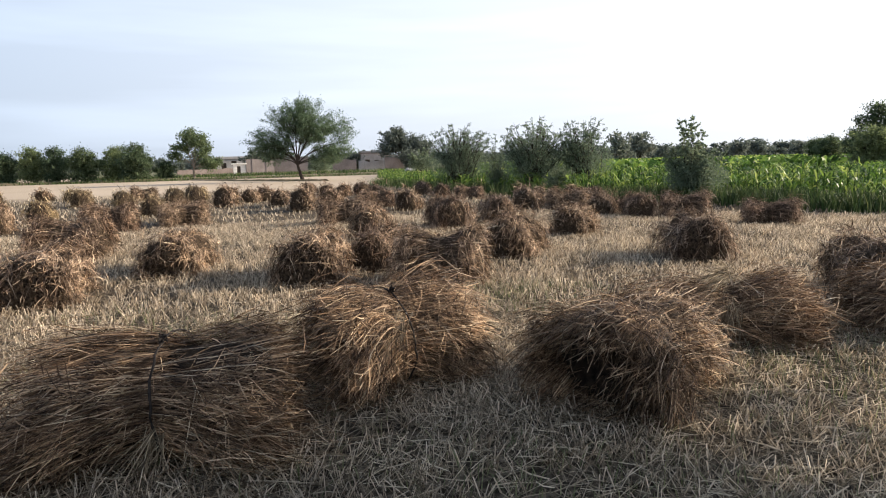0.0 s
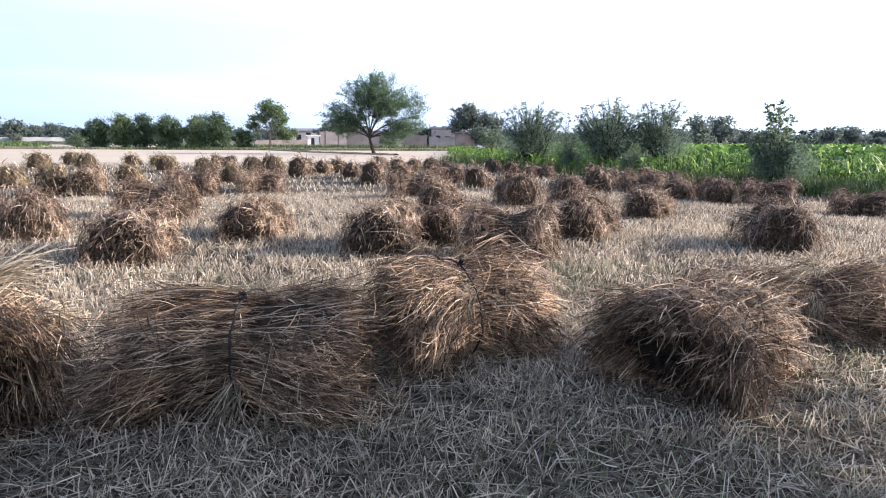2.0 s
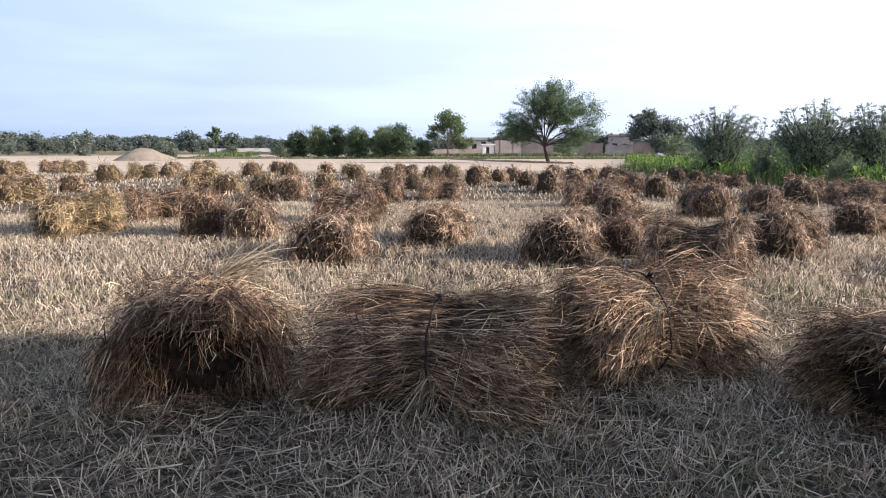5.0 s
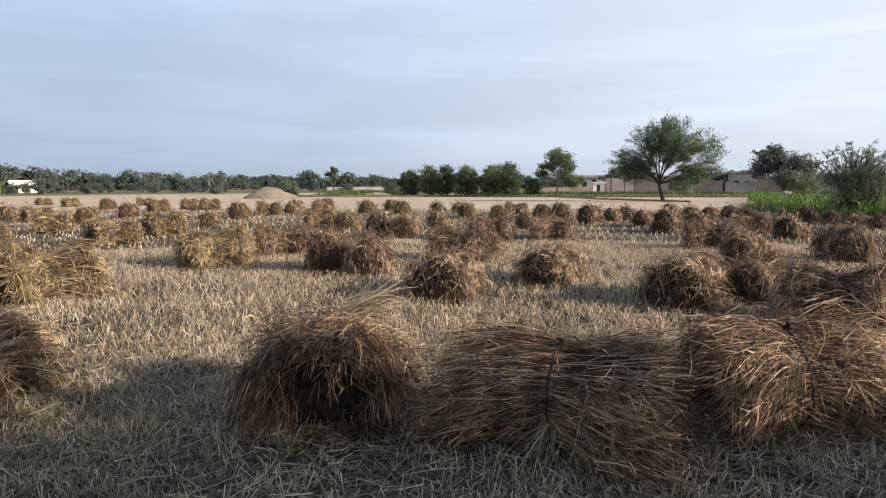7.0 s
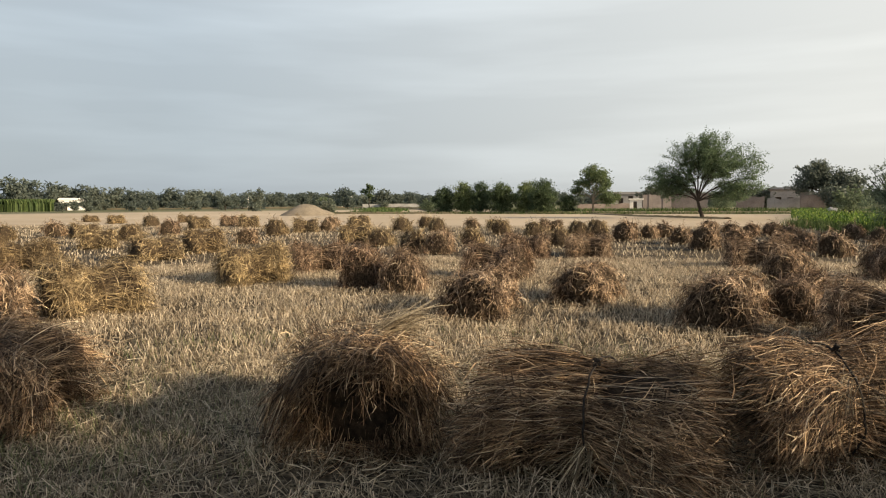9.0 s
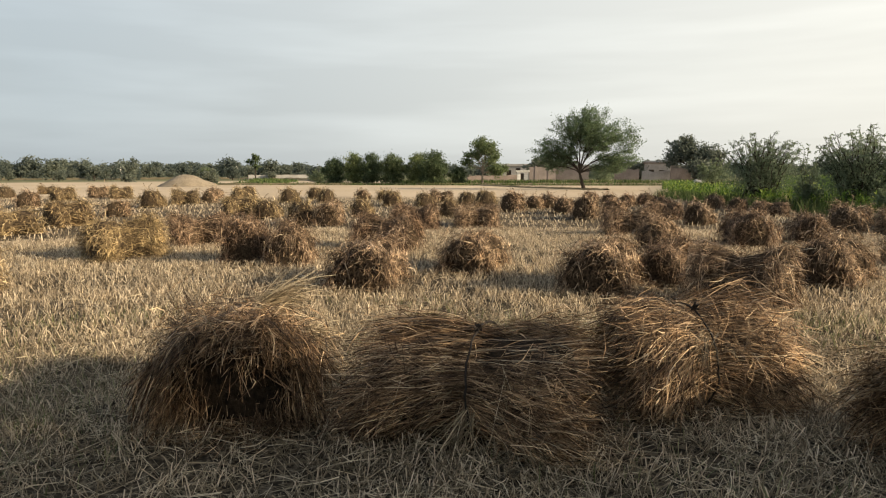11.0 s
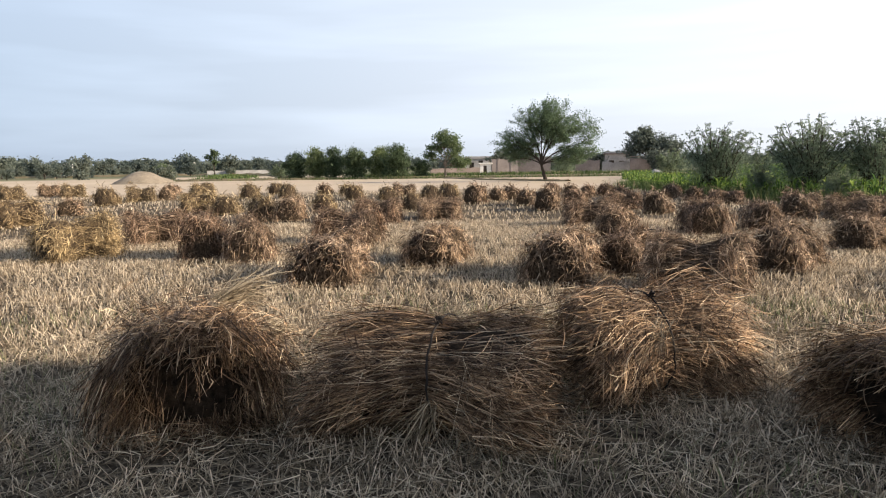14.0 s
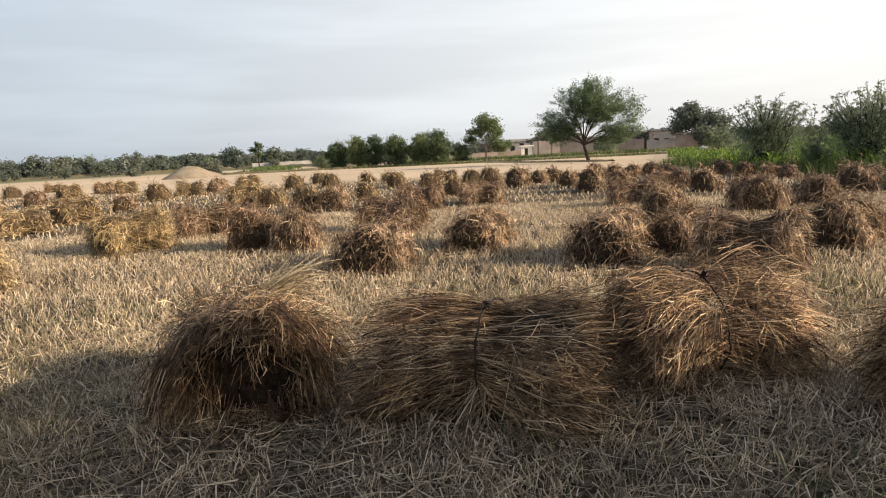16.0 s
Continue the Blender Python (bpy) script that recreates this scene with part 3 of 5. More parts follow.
# the seven bundles close by: x and y of the waist, turn, the two ends (side, length, spread, droop), waist, height, looseness
NEAR_SHEAVES = (
    ("wheat sheaf with long straw lying sideways, dark cord round its middle", -1.44, 3.26, 5,
     ((-1, 0.78, (0.26, 0.06), 0.24), (1, 0.60, (0.26, 0.14), 0.05)), (0.62, 0.58), 0.62, 0.8),
    ("wheat sheaf drawn in by a dark cord between two rounded halves", -0.41, 4.24, 36,
     ((-1, 0.58, (0.30, 0.26), 0.36), (1, 0.64, (0.32, 0.22), 0.28)), (0.58, 0.52), 0.67, 0.9),
    ("brown wheat sheaf with frayed dark butt end", 1.13, 3.90, 50,
     ((-1, 0.56, (0.30, 0.26), 0.24), (1, 0.58, (0.32, 0.18), 0.22)), (0.66, 0.56), 0.62, 1.0),
    ("rounded wheat sheaf with frayed straw bending over its end", -2.98, 2.90, 126,
     ((-1, 0.52, (0.26, 0.26), 0.36), (1, 0.56, (0.28, 0.14), 0.20)), (0.80, 0.64), 0.69, 1.1),
    ("dull brown wheat sheaf lying in shade", -5.25, 1.58, 128,
     ((-1, 0.62, (0.26, 0.26), 0.45), (1, 0.62, (0.28, 0.20), 0.36)), (0.80, 0.66), 0.68, 0.95),
    ("wheat sheaf with pale straw slipping off its top", 2.34, 5.08, -4,
     ((-1, 0.60, (0.36, 0.24), 0.32), (1, 0.62, (0.42, 0.24), 0.08)), (0.52, 0.46), 0.50, 1.2),
    ("dark wheat sheaf lying in shade", 3.95, 5.00, -10,
     ((-1, 0.62, (0.34, 0.20), 0.30), (1, 0.62, (0.34, 0.20), 0.26)), (0.66, 0.52), 0.53, 1.0),
)
for i, (text, x, y, turn, halves, waist, height, mess) in enumerate(NEAR_SHEAVES):
    ob = wheat_sheaf(100 + i, 3600, 5, 0.0035, halves, waist, height, mess, CORD if i < 2 else None, 14, 0.80, STRAW_DULL, CORE_SHADE, ears=0.35 if i == 0 else 0.60, loose=0.9, face=(0.10, 0.07, 0.12)[min(i, 2)], deep=(0.90, 0.46, 0.64)[min(i, 2)], cross=0.5 if i == 0 else 0.9)
    tagged(ob, text, "wheat sheaf", "wheat sheaves on the field")
    place(ob, x, y, turn)
    if i == 0:
        straw_fan(ob, 1, (0.03, -0.38, 0.24), (-0.30, -0.42, -0.7), 46, 0.48, 0.50, "pale golden straws fanning down to the ground")
        for j, (fx, fz, way) in enumerate(((-0.30, 0.42, (-0.4, -0.1, -0.7)), (0.22, 0.44, (0.25, -0.1, -0.8)), (0.40, 0.36, (0.3, -0.1, -0.8)), (-0.12, 0.34, (-0.7, -0.15, -0.5)), (0.16, 0.22, (0.8, -0.2, -0.3)))):
            straw_fan(ob, 40 + j, (fx, -0.36, fz), way, 5, 0.30, 0.30, "a few pale stalks hanging across the flank")
        straw_fan(ob, 2, (-0.40, -0.28, 0.26), (-0.8, -0.20, -0.20), 90, 0.40, 0.22, "straws trailing off the low end")
        straw_fan(ob, 8, (0.30, -0.36, 0.12), (0.7, -0.15, -0.05), 60, 0.38, 0.30, "straws trailing along the foot")
    elif i == 1:
        for j, up in enumerate((0.52, 0.42, 0.32)):
            straw_fan(ob, 30 + j, (-0.10 - 0.05 * j, -0.36, up), (-0.35, -0.15, -0.7), 34, 0.18, 0.45, "pale straws hanging down beside the cord")
        straw_fan(ob, 35, (0.58, -0.15, 0.30), (0.75, -0.35, -0.05), 160, 0.26, 0.45, "golden straws fraying out of the end")
    elif i == 2:
        straw_fan(ob, 9, (0.45, -0.25, 0.35), (0.8, -0.35, -0.2), 110, 0.30, 0.32, "straws fraying out of the end")
    elif i == 3:
        straw_fan(ob, 5, (0.20, -0.15, 0.66), (0.40, -0.75, 0.34), 150, 0.46, 0.20, "pale straws standing off the top")
        straw_fan(ob, 6, (0.25, -0.42, 0.42), (0.35, -0.8, -0.15), 150, 0.26, 0.40, "golden straws fraying out of the sunlit flank")
    elif i == 5:
        straw_fan(ob, 7, (-0.05, -0.10, 0.54), (-0.4, -0.3, 0.10), 130, 0.34, 0.50, "pale straws lying loose on the top")
        straw_fan(ob, 10, (-0.12, -0.34, 0.34), (-0.1, -0.3, -0.8), 60, 0.24, 0.30, "golden straws hanging down the flank")

rng = np.random.default_rng(5)
SHAPES = (((0.44, 0.34), 0.22, (0.44, 0.34), 0.16), ((0.55, 0.36), 0.34, (0.40, 0.30), 0.22), ((0.38, 0.36), 0.12, (0.48, 0.34), 0.28), ((0.50, 0.30), 0.26, (0.46, 0.38), 0.30))


def field_sheaf(seed, straw, straws, k, wide, band):
    s = SHAPES[seed % 4]
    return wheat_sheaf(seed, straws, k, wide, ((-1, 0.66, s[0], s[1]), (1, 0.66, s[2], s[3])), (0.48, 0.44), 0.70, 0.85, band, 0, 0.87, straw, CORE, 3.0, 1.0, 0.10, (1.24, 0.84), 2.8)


def mid_sheaf(seed, straw):
    return field_sheaf(seed, straw, 680, 4, 0.0042, straw)


def far_sheaf(seed, straw):
    return field_sheaf(seed, straw, 230, 3, 0.0090, None)


MID = [mid_sheaf(200 + i, STRAW) for i in range(4)]
FAR = [far_sheaf(300 + i, STRAW) for i in range(3)]
MID_GOLD = [mid_sheaf(220 + i, STRAW_GOLD) for i in range(3)]
FAR_GOLD = [far_sheaf(320 + i, STRAW_GOLD) for i in range(3)]
GOLDEN = ("golden yellow wheat sheaf, frayed at both ends", "pale golden wheat sheaf drawn in at its waist")
LABELS = ("brown wheat sheaf tied in the middle, frayed at both ends", "reddish brown wheat sheaf lying on pale stubble",
          "golden brown wheat sheaf with straw sticking out", "dull brown wheat sheaf, slumped and loosely tied")


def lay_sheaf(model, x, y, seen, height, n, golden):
    """Lays a bundle, turned and scaled to height and width seen from the path."""
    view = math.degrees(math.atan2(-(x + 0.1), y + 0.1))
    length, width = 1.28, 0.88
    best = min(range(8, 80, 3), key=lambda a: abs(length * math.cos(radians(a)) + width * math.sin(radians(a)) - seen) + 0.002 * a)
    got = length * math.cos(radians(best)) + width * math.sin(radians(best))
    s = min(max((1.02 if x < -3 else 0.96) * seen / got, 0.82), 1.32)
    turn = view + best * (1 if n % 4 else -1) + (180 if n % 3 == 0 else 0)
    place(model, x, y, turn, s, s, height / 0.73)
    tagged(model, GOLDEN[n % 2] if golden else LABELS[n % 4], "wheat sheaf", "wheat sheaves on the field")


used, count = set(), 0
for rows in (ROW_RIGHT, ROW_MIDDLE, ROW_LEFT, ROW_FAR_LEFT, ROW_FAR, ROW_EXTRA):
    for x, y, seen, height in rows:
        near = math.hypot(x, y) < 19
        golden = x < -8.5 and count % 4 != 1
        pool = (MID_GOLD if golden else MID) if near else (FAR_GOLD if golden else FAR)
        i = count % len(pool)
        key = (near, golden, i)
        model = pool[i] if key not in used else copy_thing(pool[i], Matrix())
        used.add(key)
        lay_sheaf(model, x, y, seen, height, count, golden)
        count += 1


# ---------------------------------------------------------------- stubble and loose straw
def scatter(rng, n, r0, r1, a0=-62.0, a1=86.0):
    """Even scatter over a sector of the field; angles in degrees, to the left of +y positive."""
    r = np.sqrt(rng.uniform(r0 * r0, r1 * r1, n))
    a = np.radians(rng.uniform(a0, a1, n))
    return -r * np.sin(a), r * np.cos(a)


def clump(x, y):
    """Density of the stubble: drill rows and bare spots."""
    rows = 0.25 * np.sin(2 * np.pi * (0.94 * x + 0.34 * y) / 0.23) + 0.30 * np.sin(2.1 * x + 0.4) * np.sin(1.7 * y + 1.2)
    return 0.52 + rows + 0.25 * np.sin(5.3 * x + 2.2 * y) * np.sin(4.1 * y - 1.3 * x) + 0.34 * np.sin(13.0 * x - 4.0 * y + np.sin(6.0 * y)) * np.sin(11.0 * y + 3.0 * x + np.sin(7.0 * x))


def maize_edge(x):
    """Front edge of the green crop."""
    return np.interp(x, (-6.0, -3.1, 0.5, 5.4, 8.7, 10.0, 11.0, 40.0), (60.0, 40.0, 31.5, 23.0, 19.2, 16.8, 14.0, 4.0))


def build_stubble(name, rng, n, r0, r1, tall, thick, lean, *sector):
    x, y = scatter(rng, n, r0, r1, *sector)
    keep = (rng.random(n) < clump(x, y)) & (y < maize_edge(x) - 0.3) & (y - 0.35 * x < 40.0)
    x, y = x[keep], y[keep]
    n = len(x)
    h = tall * rng.uniform(0.30, 1.35, n)
    d = rng.normal(0, lean, (n, 2)) * h[:, None]
    z = ground_height(x, y)
    p = np.stack([np.stack([x, y, z - 0.01], -1), np.stack([x + d[:, 0], y + d[:, 1], z + h], -1)], 1)
    a = rng.uniform(0, np.pi, n)
    v, q = ribbons(p, 2 * thick * rng.uniform(0.6, 1.5, (n, 1)) * np.ones((1, 2)), np.stack([np.cos(a), np.sin(a), 0 * a], -1))
    ob = mesh_object(name, v, [q], STUBBLE)
    tagged(ob, "short pale stubble of cut wheat standing in drill rows", "stubble", kind="stuff")


rng = np.random.default_rng(11)
build_stubble("stubble", rng, 120000, 1.2, 6.5, 0.078, 0.0023, 0.62)
build_stubble("stubble", rng, 430000, 6.5, 17, 0.085, 0.0033, 0.55)
build_stubble("stubble", rng, 280000, 17, 62, 0.090, 0.0100, 0.35)
# the same stubble goes on beside and behind the path
build_stubble("stubble", np.random.default_rng(12), 90000, 0.0, 6.5, 0.078, 0.0030, 0.62, 86.0, 298.0)
build_stubble("stubble", np.random.default_rng(13), 6000, 0.0, 1.2, 0.078, 0.0023, 0.62)


def build_litter(name, rng, n, r0, r1, thick):
    x, y = scatter(rng, n, r0, r1)
    keep = (y < maize_edge(x) - 0.3) & (rng.random(n) < 0.35 + clump(x + 0.3, y))
    x, y = x[keep], y[keep]
    n = len(x)
    a, ln = rng.uniform(0, 2 * np.pi, n), rng.uniform(0.05, 0.30, n)
    t = np.linspace(-0.5, 0.5, 3)[None]
    bend = rng.normal(0, 0.12, (n, 1))
    px = x[:, None] + ln[:, None] * (t * np.cos(a)[:, None] - bend * (4 * t * t - 1) * np.sin(a)[:, None])
    py = y[:, None] + ln[:, None] * (t * np.sin(a)[:, None] + bend * (4 * t * t - 1) * np.cos(a)[:, None])
    pz = ground_height(px, py) + 0.006 + rng.uniform(0, 0.05, (n, 1)) + rng.normal(0, 0.12, (n, 1)) * ln[:, None] * t
    p = np.stack([px, py, np.maximum(pz, ground_height(px, py) + 0.003)], -1)
    v, q = ribbons(p, 2 * thick * rng.uniform(0.6, 1.3, (n, 1)) * np.ones((1, 3)), np.stack([-np.sin(a), np.cos(a), 0.5 * rng.normal(size=n)], -1))
    tagged(mesh_object(name, v, [q], LITTER), "loose broken straw strewn over the stubble", "loose straw", kind="stuff")


build_litter("loose_straw", rng, 46000, 1.2, 6.5, 0.0019)
build_litter("loose_straw", rng, 26000, 6.5, 18, 0.0038)


def build_weeds(n):
    """Thin weed blades coming up between the stubble, in patches."""
    rng = np.random.default_rng(19)
    x, y = scatter(rng, n, 1.4, 7.5)
    keep = rng.random(n) < np.clip(0.25 + 0.9 * np.sin(1.3 * x + 0.8) * np.sin(1.1 * y - 0.3), 0, 1)
    x, y = x[keep], y[keep]
    n = len(x)
    h, a = rng.uniform(0.04, 0.13, n), rng.uniform(0, 2 * np.pi, n)
    t = np.linspace(0, 1, 3)[None]
    bend = rng.uniform(0.2, 1.2, (n, 1)) * h[:, None] * t ** 1.6
    z = ground_height(x, y)[:, None] + h[:, None] * t
    p = np.stack([x[:, None] + bend * np.cos(a)[:, None], y[:, None] + bend * np.sin(a)[:, None], z], -1)
    v, q = ribbons(p, np.broadcast_to(np.array([0.006, 0.005, 0.001])[None], (n, 3)), np.stack([-np.sin(a), np.cos(a), 0 * a], -1))
    tagged(mesh_object("weed_grass", v, [q], WEED), "thin grey-green weed blades among the stubble", "weeds", kind="stuff")


build_weeds(26000)


# ---------------------------------------------------------------- green crop
def build_maize():
    rng = np.random.default_rng(21)
    n = 21000
    x, y = rng.uniform(-6, 46, n), rng.uniform(4, 72, n)
    e = maize_edge(x)
    depth = y - e
    keep = (depth > 0) & (depth < 20) & (rng.random(n) < np.where(depth < 7, 1.0, 0.6))
    x, y, depth = x[keep], y[keep], depth[keep]
    n = len(x)
    h = (0.74 + 0.24 * np.clip((x - 2) / 6, 0, 1)) * rng.uniform(0.78, 1.2, n)
    m = 8
    ang = rng.uniform(0, 2 * np.pi, (n, 1)) + np.arange(m)[None] * 2.4
    lv = (0.04 + 0.76 * np.arange(m)[None] / m) * h[:, None]
    ln = rng.uniform(0.5, 0.95, (n, m)) * h[:, None]
    t = np.linspace(0, 1, 5)
    reach = ln[:, :, None] * (0.36 * t + 0.22 * t ** 2)
    lift = ln[:, :, None] * (0.95 * t - rng.uniform(0.45, 1.15, (n, m, 1)) * t ** 2)
    px = x[:, None, None] + reach * np.cos(ang)[:, :, None]
    py = y[:, None, None] + reach * np.sin(ang)[:, :, None]
    pz = lv[:, :, None] + lift
    p = np.stack([px, py, np.maximum(pz, 0.02)], -1).reshape(-1, 5, 3)
    side = np.stack([-np.sin(ang), np.cos(ang), 0.3 * rng.normal(size=ang.shape)], -1).reshape(-1, 3)
    w = np.broadcast_to(np.array([0.5, 1.0, 0.95, 0.6, 0.05])[None] * 0.050, (len(p), 5))
    leaves = ribbons(p, w, side)
    s = np.stack([np.stack([x, y, 0 * x], -1), np.stack([x, y, 0.9 * h], -1)], 1)
    stems = tubes(s, np.full((n, 2), 0.012))
    v, f = merge(leaves, stems)
    tagged(mesh_object("maize_crop", v, f, MAIZE), "bright green young maize growing thickly beside the stubble", "maize crop", kind="stuff")


build_maize()


def build_grass(name, n, line, spread, tall, wide, label):
    """Rough grass along a line of the plan."""
    rng = np.random.default_rng(len(name) + n)
    line = np.array(line, dtype=float)
    seg = rng.integers(0, len(line) - 1, n)
    u = rng.random((n, 1))
    xy = line[seg] * (1 - u) + line[seg + 1] * u + rng.normal(0, spread, (n, 2))
    h = tall * rng.uniform(0.4, 1.2, n)
    a = rng.uniform(0, 2 * np.pi, n)
    t = np.linspace(0, 1, 3)
    bend = rng.uniform(0.1, 0.6, (n, 1)) * h[:, None] * t ** 2
    p = np.stack([xy[:, :1] + bend * np.cos(a)[:, None], xy[:, 1:] + bend * np.sin(a)[:, None], h[:, None] * t], -1)
    side = np.stack([-np.sin(a), np.cos(a), 0 * a], -1)
    v, q = ribbons(p, np.broadcast_to(np.array([1.0, 0.8, 0.1])[None] * wide, (n, 3)), side)
    tagged(mesh_object(name, v, [q], GRASS), label, "grass", kind="stuff")


build_grass("verge_grass", 14000, [(-4, 42), (0.5, 31), (5.4, 22.6), (8.7, 18.7), (10.2, 15.6), (14, 11)], 0.50, 0.46, 0.03, "rough green grass along the crop's edge")
build_grass("verge_grass", 7000, [(-48, 87), (-20, 95), (14, 103)], 0.9, 0.50, 0.09, "dull green grass along the bank before the village")
build_grass("verge_grass", 5000, [(-45, 69.5), (-28, 72.5), (-5, 77.5), (16, 82.5)], 0.5, 0.26, 0.07, "short dull grass along the bank between two fields")


# ---------------------------------------------------------------- trees
def tree(name, seed, lobes, fork, trunk, leaf, leaf_size, leaves, clump_size, tips, bark, thin=1.0, lean=(0.0, 0.0), stems=1, k=7, limbed=False):
    """lobes: crown ellipsoids (x, y, z, rx, ry, rz) about the foot; fork: height at which the limbs part; trunk: its radius at the foot."""
    rng = np.random.default_rng(seed)
    root = new(name)
    lobes = np.array(lobes, dtype=float)
    vol = lobes[:, 3] * lobes[:, 4] * lobes[:, 5]
    vol = vol ** 0.7
    pick = rng.choice(len(lobes), tips, p=vol / vol.sum())
    d = unit(rng, tips) * (rng.random((tips, 1)) ** 0.36)
    tip = lobes[pick, :3] + d * lobes[pick, 3:]
    t = np.linspace(0, 1, k)[None, :, None]
    head = np.array([lean[0], lean[1], fork])
    # main limbs run to the lobes, the twigs leave them on the way
    n = len(lobes)
    mid = head + (lobes[:, :3] - head) * [0.16, 0.16, 0.66] + rng.normal(0, 0.06, (n, 3)) * fork
    a = (1 - t) ** 2 * head + 2 * t * (1 - t) * mid[:, None] + t ** 2 * lobes[:, None, :3]
    boughs = tubes(a, np.linspace(0.55, 0.14, k)[None] * trunk, 5)
    start = a[pick, rng.integers(2, k - 1, tips)]
    bow = 0.5 * (start + tip) + rng.normal(0, 0.12, (tips, 3)) * np.linalg.norm(tip - start, axis=1, keepdims=True)
    b = (1 - t) ** 2 * start[:, None] + 2 * t * (1 - t) * bow[:, None] + t ** 2 * tip[:, None]
    twigs = tubes(b, np.linspace(0.16, 0.035, k)[None] * trunk * thin, 3)
    feet = rng.normal(0, 0.25 if stems > 1 else 0.0, (stems, 3)) * [1, 1, 0]
    s = np.linspace(0, 1, 8)[None, :, None]
    pt = feet[:, None] * (1 - s) + (head + 0.4 * feet)[:, None] * s + rng.normal(0, 0.02 * fork, (stems, 8, 3)) * [1, 1, 0] * np.sin(np.pi * s)
    pt[:, 0, 2] -= 0.08
    stem = tubes(pt, (np.linspace(1.0, 0.6, 8) * trunk * np.array([1.35, 1.1] + [1] * 6))[None] / math.sqrt(stems), 9)
    if limbed:
        mesh_object("trunk", stem[0], [stem[1]], bark, root, smooth=True)
        for one in a:
            v, q = tubes(one[None], np.linspace(0.40, 0.07, k)[None] * trunk, 7)
            mesh_object("limb", v, [q], bark, root, smooth=True)
    else:
        v, f = merge(stem, boughs)
        mesh_object("trunk", v, f, bark, root, smooth=True)
    # leaves sit in clumps along the outer half of the twigs
    which = rng.integers(0, tips, leaves)
    u = np.where(rng.random((leaves, 1)) < 0.8, rng.uniform(0.75, 1.08, (leaves, 1)), rng.uniform(0.25, 0.75, (leaves, 1)))
    c = (1 - u) ** 2 * start[which] + 2 * u * (1 - u) * bow[which] + u ** 2 * tip[which]
    size = clump_size * rng.uniform(0.5, 1.3, tips)
    c = c + rng.normal(size=(leaves, 3)) * size[which][:, None] * [1, 1, 0.75]
    along = unit(rng, leaves)
    across = np.cross(along, unit(rng, leaves))
    across /= np.linalg.norm(across, axis=1, keepdims=True) + 1e-9
    s = leaf_size * rng.uniform(0.6, 1.3, (leaves, 1))
    v, f = merge(diamonds(c, along * s, across * s * 0.42), twigs)
    mesh_object("crown", v, f, [leaf, bark], root, face_mats=np.repeat([0, 1], [len(f[0]), len(f[1])]))
    return root


def at(ob, x, y, turn=0.0, s=1.0, sz=None):
    ob.matrix_basis = pose(x, y, 0, 0, 0, turn) @ Matrix.Diagonal((s, s, sz or s, 1))
    return ob


acacia = tree("acacia_tree", 31, [(-0.4, 0, 6.3, 2.3, 2.4, 1.5), (-2.2, 0.5, 5.7, 1.8, 2.0, 1.4), (-3.6, -0.3, 4.0, 1.8, 1.6, 1.2), (1.4, -0.4, 6.0, 2.0, 2.2, 1.4), (-4.1, 0.2, 3.2, 1.0, 1.2, 0.7),
                                  (3.4, 0.4, 5.2, 1.6, 1.7, 1.2), (4.4, 0.0, 3.7, 1.1, 1.3, 1.1), (2.3, 0.6, 3.1, 1.6, 1.5, 0.9), (-2.6, 0.6, 3.0, 1.9, 1.7, 1.1), (3.5, -0.4, 2.6, 1.5, 1.3, 0.9), (-3.3, 0.0, 2.3, 1.5, 1.2, 0.7), (2.4, 0.2, 2.0, 1.5, 1.2, 0.6), (-1.4, 0.3, 4.0, 2.0, 2.0, 1.2), (0.6, 1.5, 4.9, 2.2, 1.6, 1.6), (1.6, -1.0, 4.4, 1.8, 1.4, 1.2)],
              1.5, 0.19, LEAF_ACACIA, 0.070, 62000, 0.18, 470, BARK, 0.4, (-0.4, 0.0), 1, 7, True)
tagged(at(acacia, -12.35, 57.0, 0.0, 0.94, 0.95), "spreading acacia tree with feathery dull green crown, alone in the field", "tree")

pale = tree("field_tree", 32, [(-0.3, 0, 5.1, 1.3, 1.2, 0.8), (0.8, 0.2, 4.6, 1.2, 1.1, 0.8), (-1.3, 0, 3.9, 0.9, 1.0, 0.6), (1.5, 0.2, 3.4, 1.0, 1.0, 0.7), (2.2, 0.3, 2.0, 1.2, 1.1, 0.8), (-2.3, 0.4, 2.9, 0.7, 0.8, 0.4)],
            1.3, 0.16, LEAF_LIGHT, 0.13, 9000, 0.24, 110, PALE_BARK, 1.0, (0, 0), 1, 7, True)
tagged(at(pale, -29.3, 76.0), "green tree with a pale forked trunk at the field's edge", "tree")

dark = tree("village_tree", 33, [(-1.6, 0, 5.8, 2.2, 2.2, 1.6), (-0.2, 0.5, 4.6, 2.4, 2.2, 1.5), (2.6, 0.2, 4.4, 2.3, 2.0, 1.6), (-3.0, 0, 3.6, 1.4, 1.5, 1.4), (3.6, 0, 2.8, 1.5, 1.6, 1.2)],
            1.8, 0.28, LEAF_HAZED, 0.22, 9500, 0.40, 150, BARK, 1.0)
tagged(at(dark, -6.3, 108.0), "dark dense tree standing behind a mud wall", "tree")

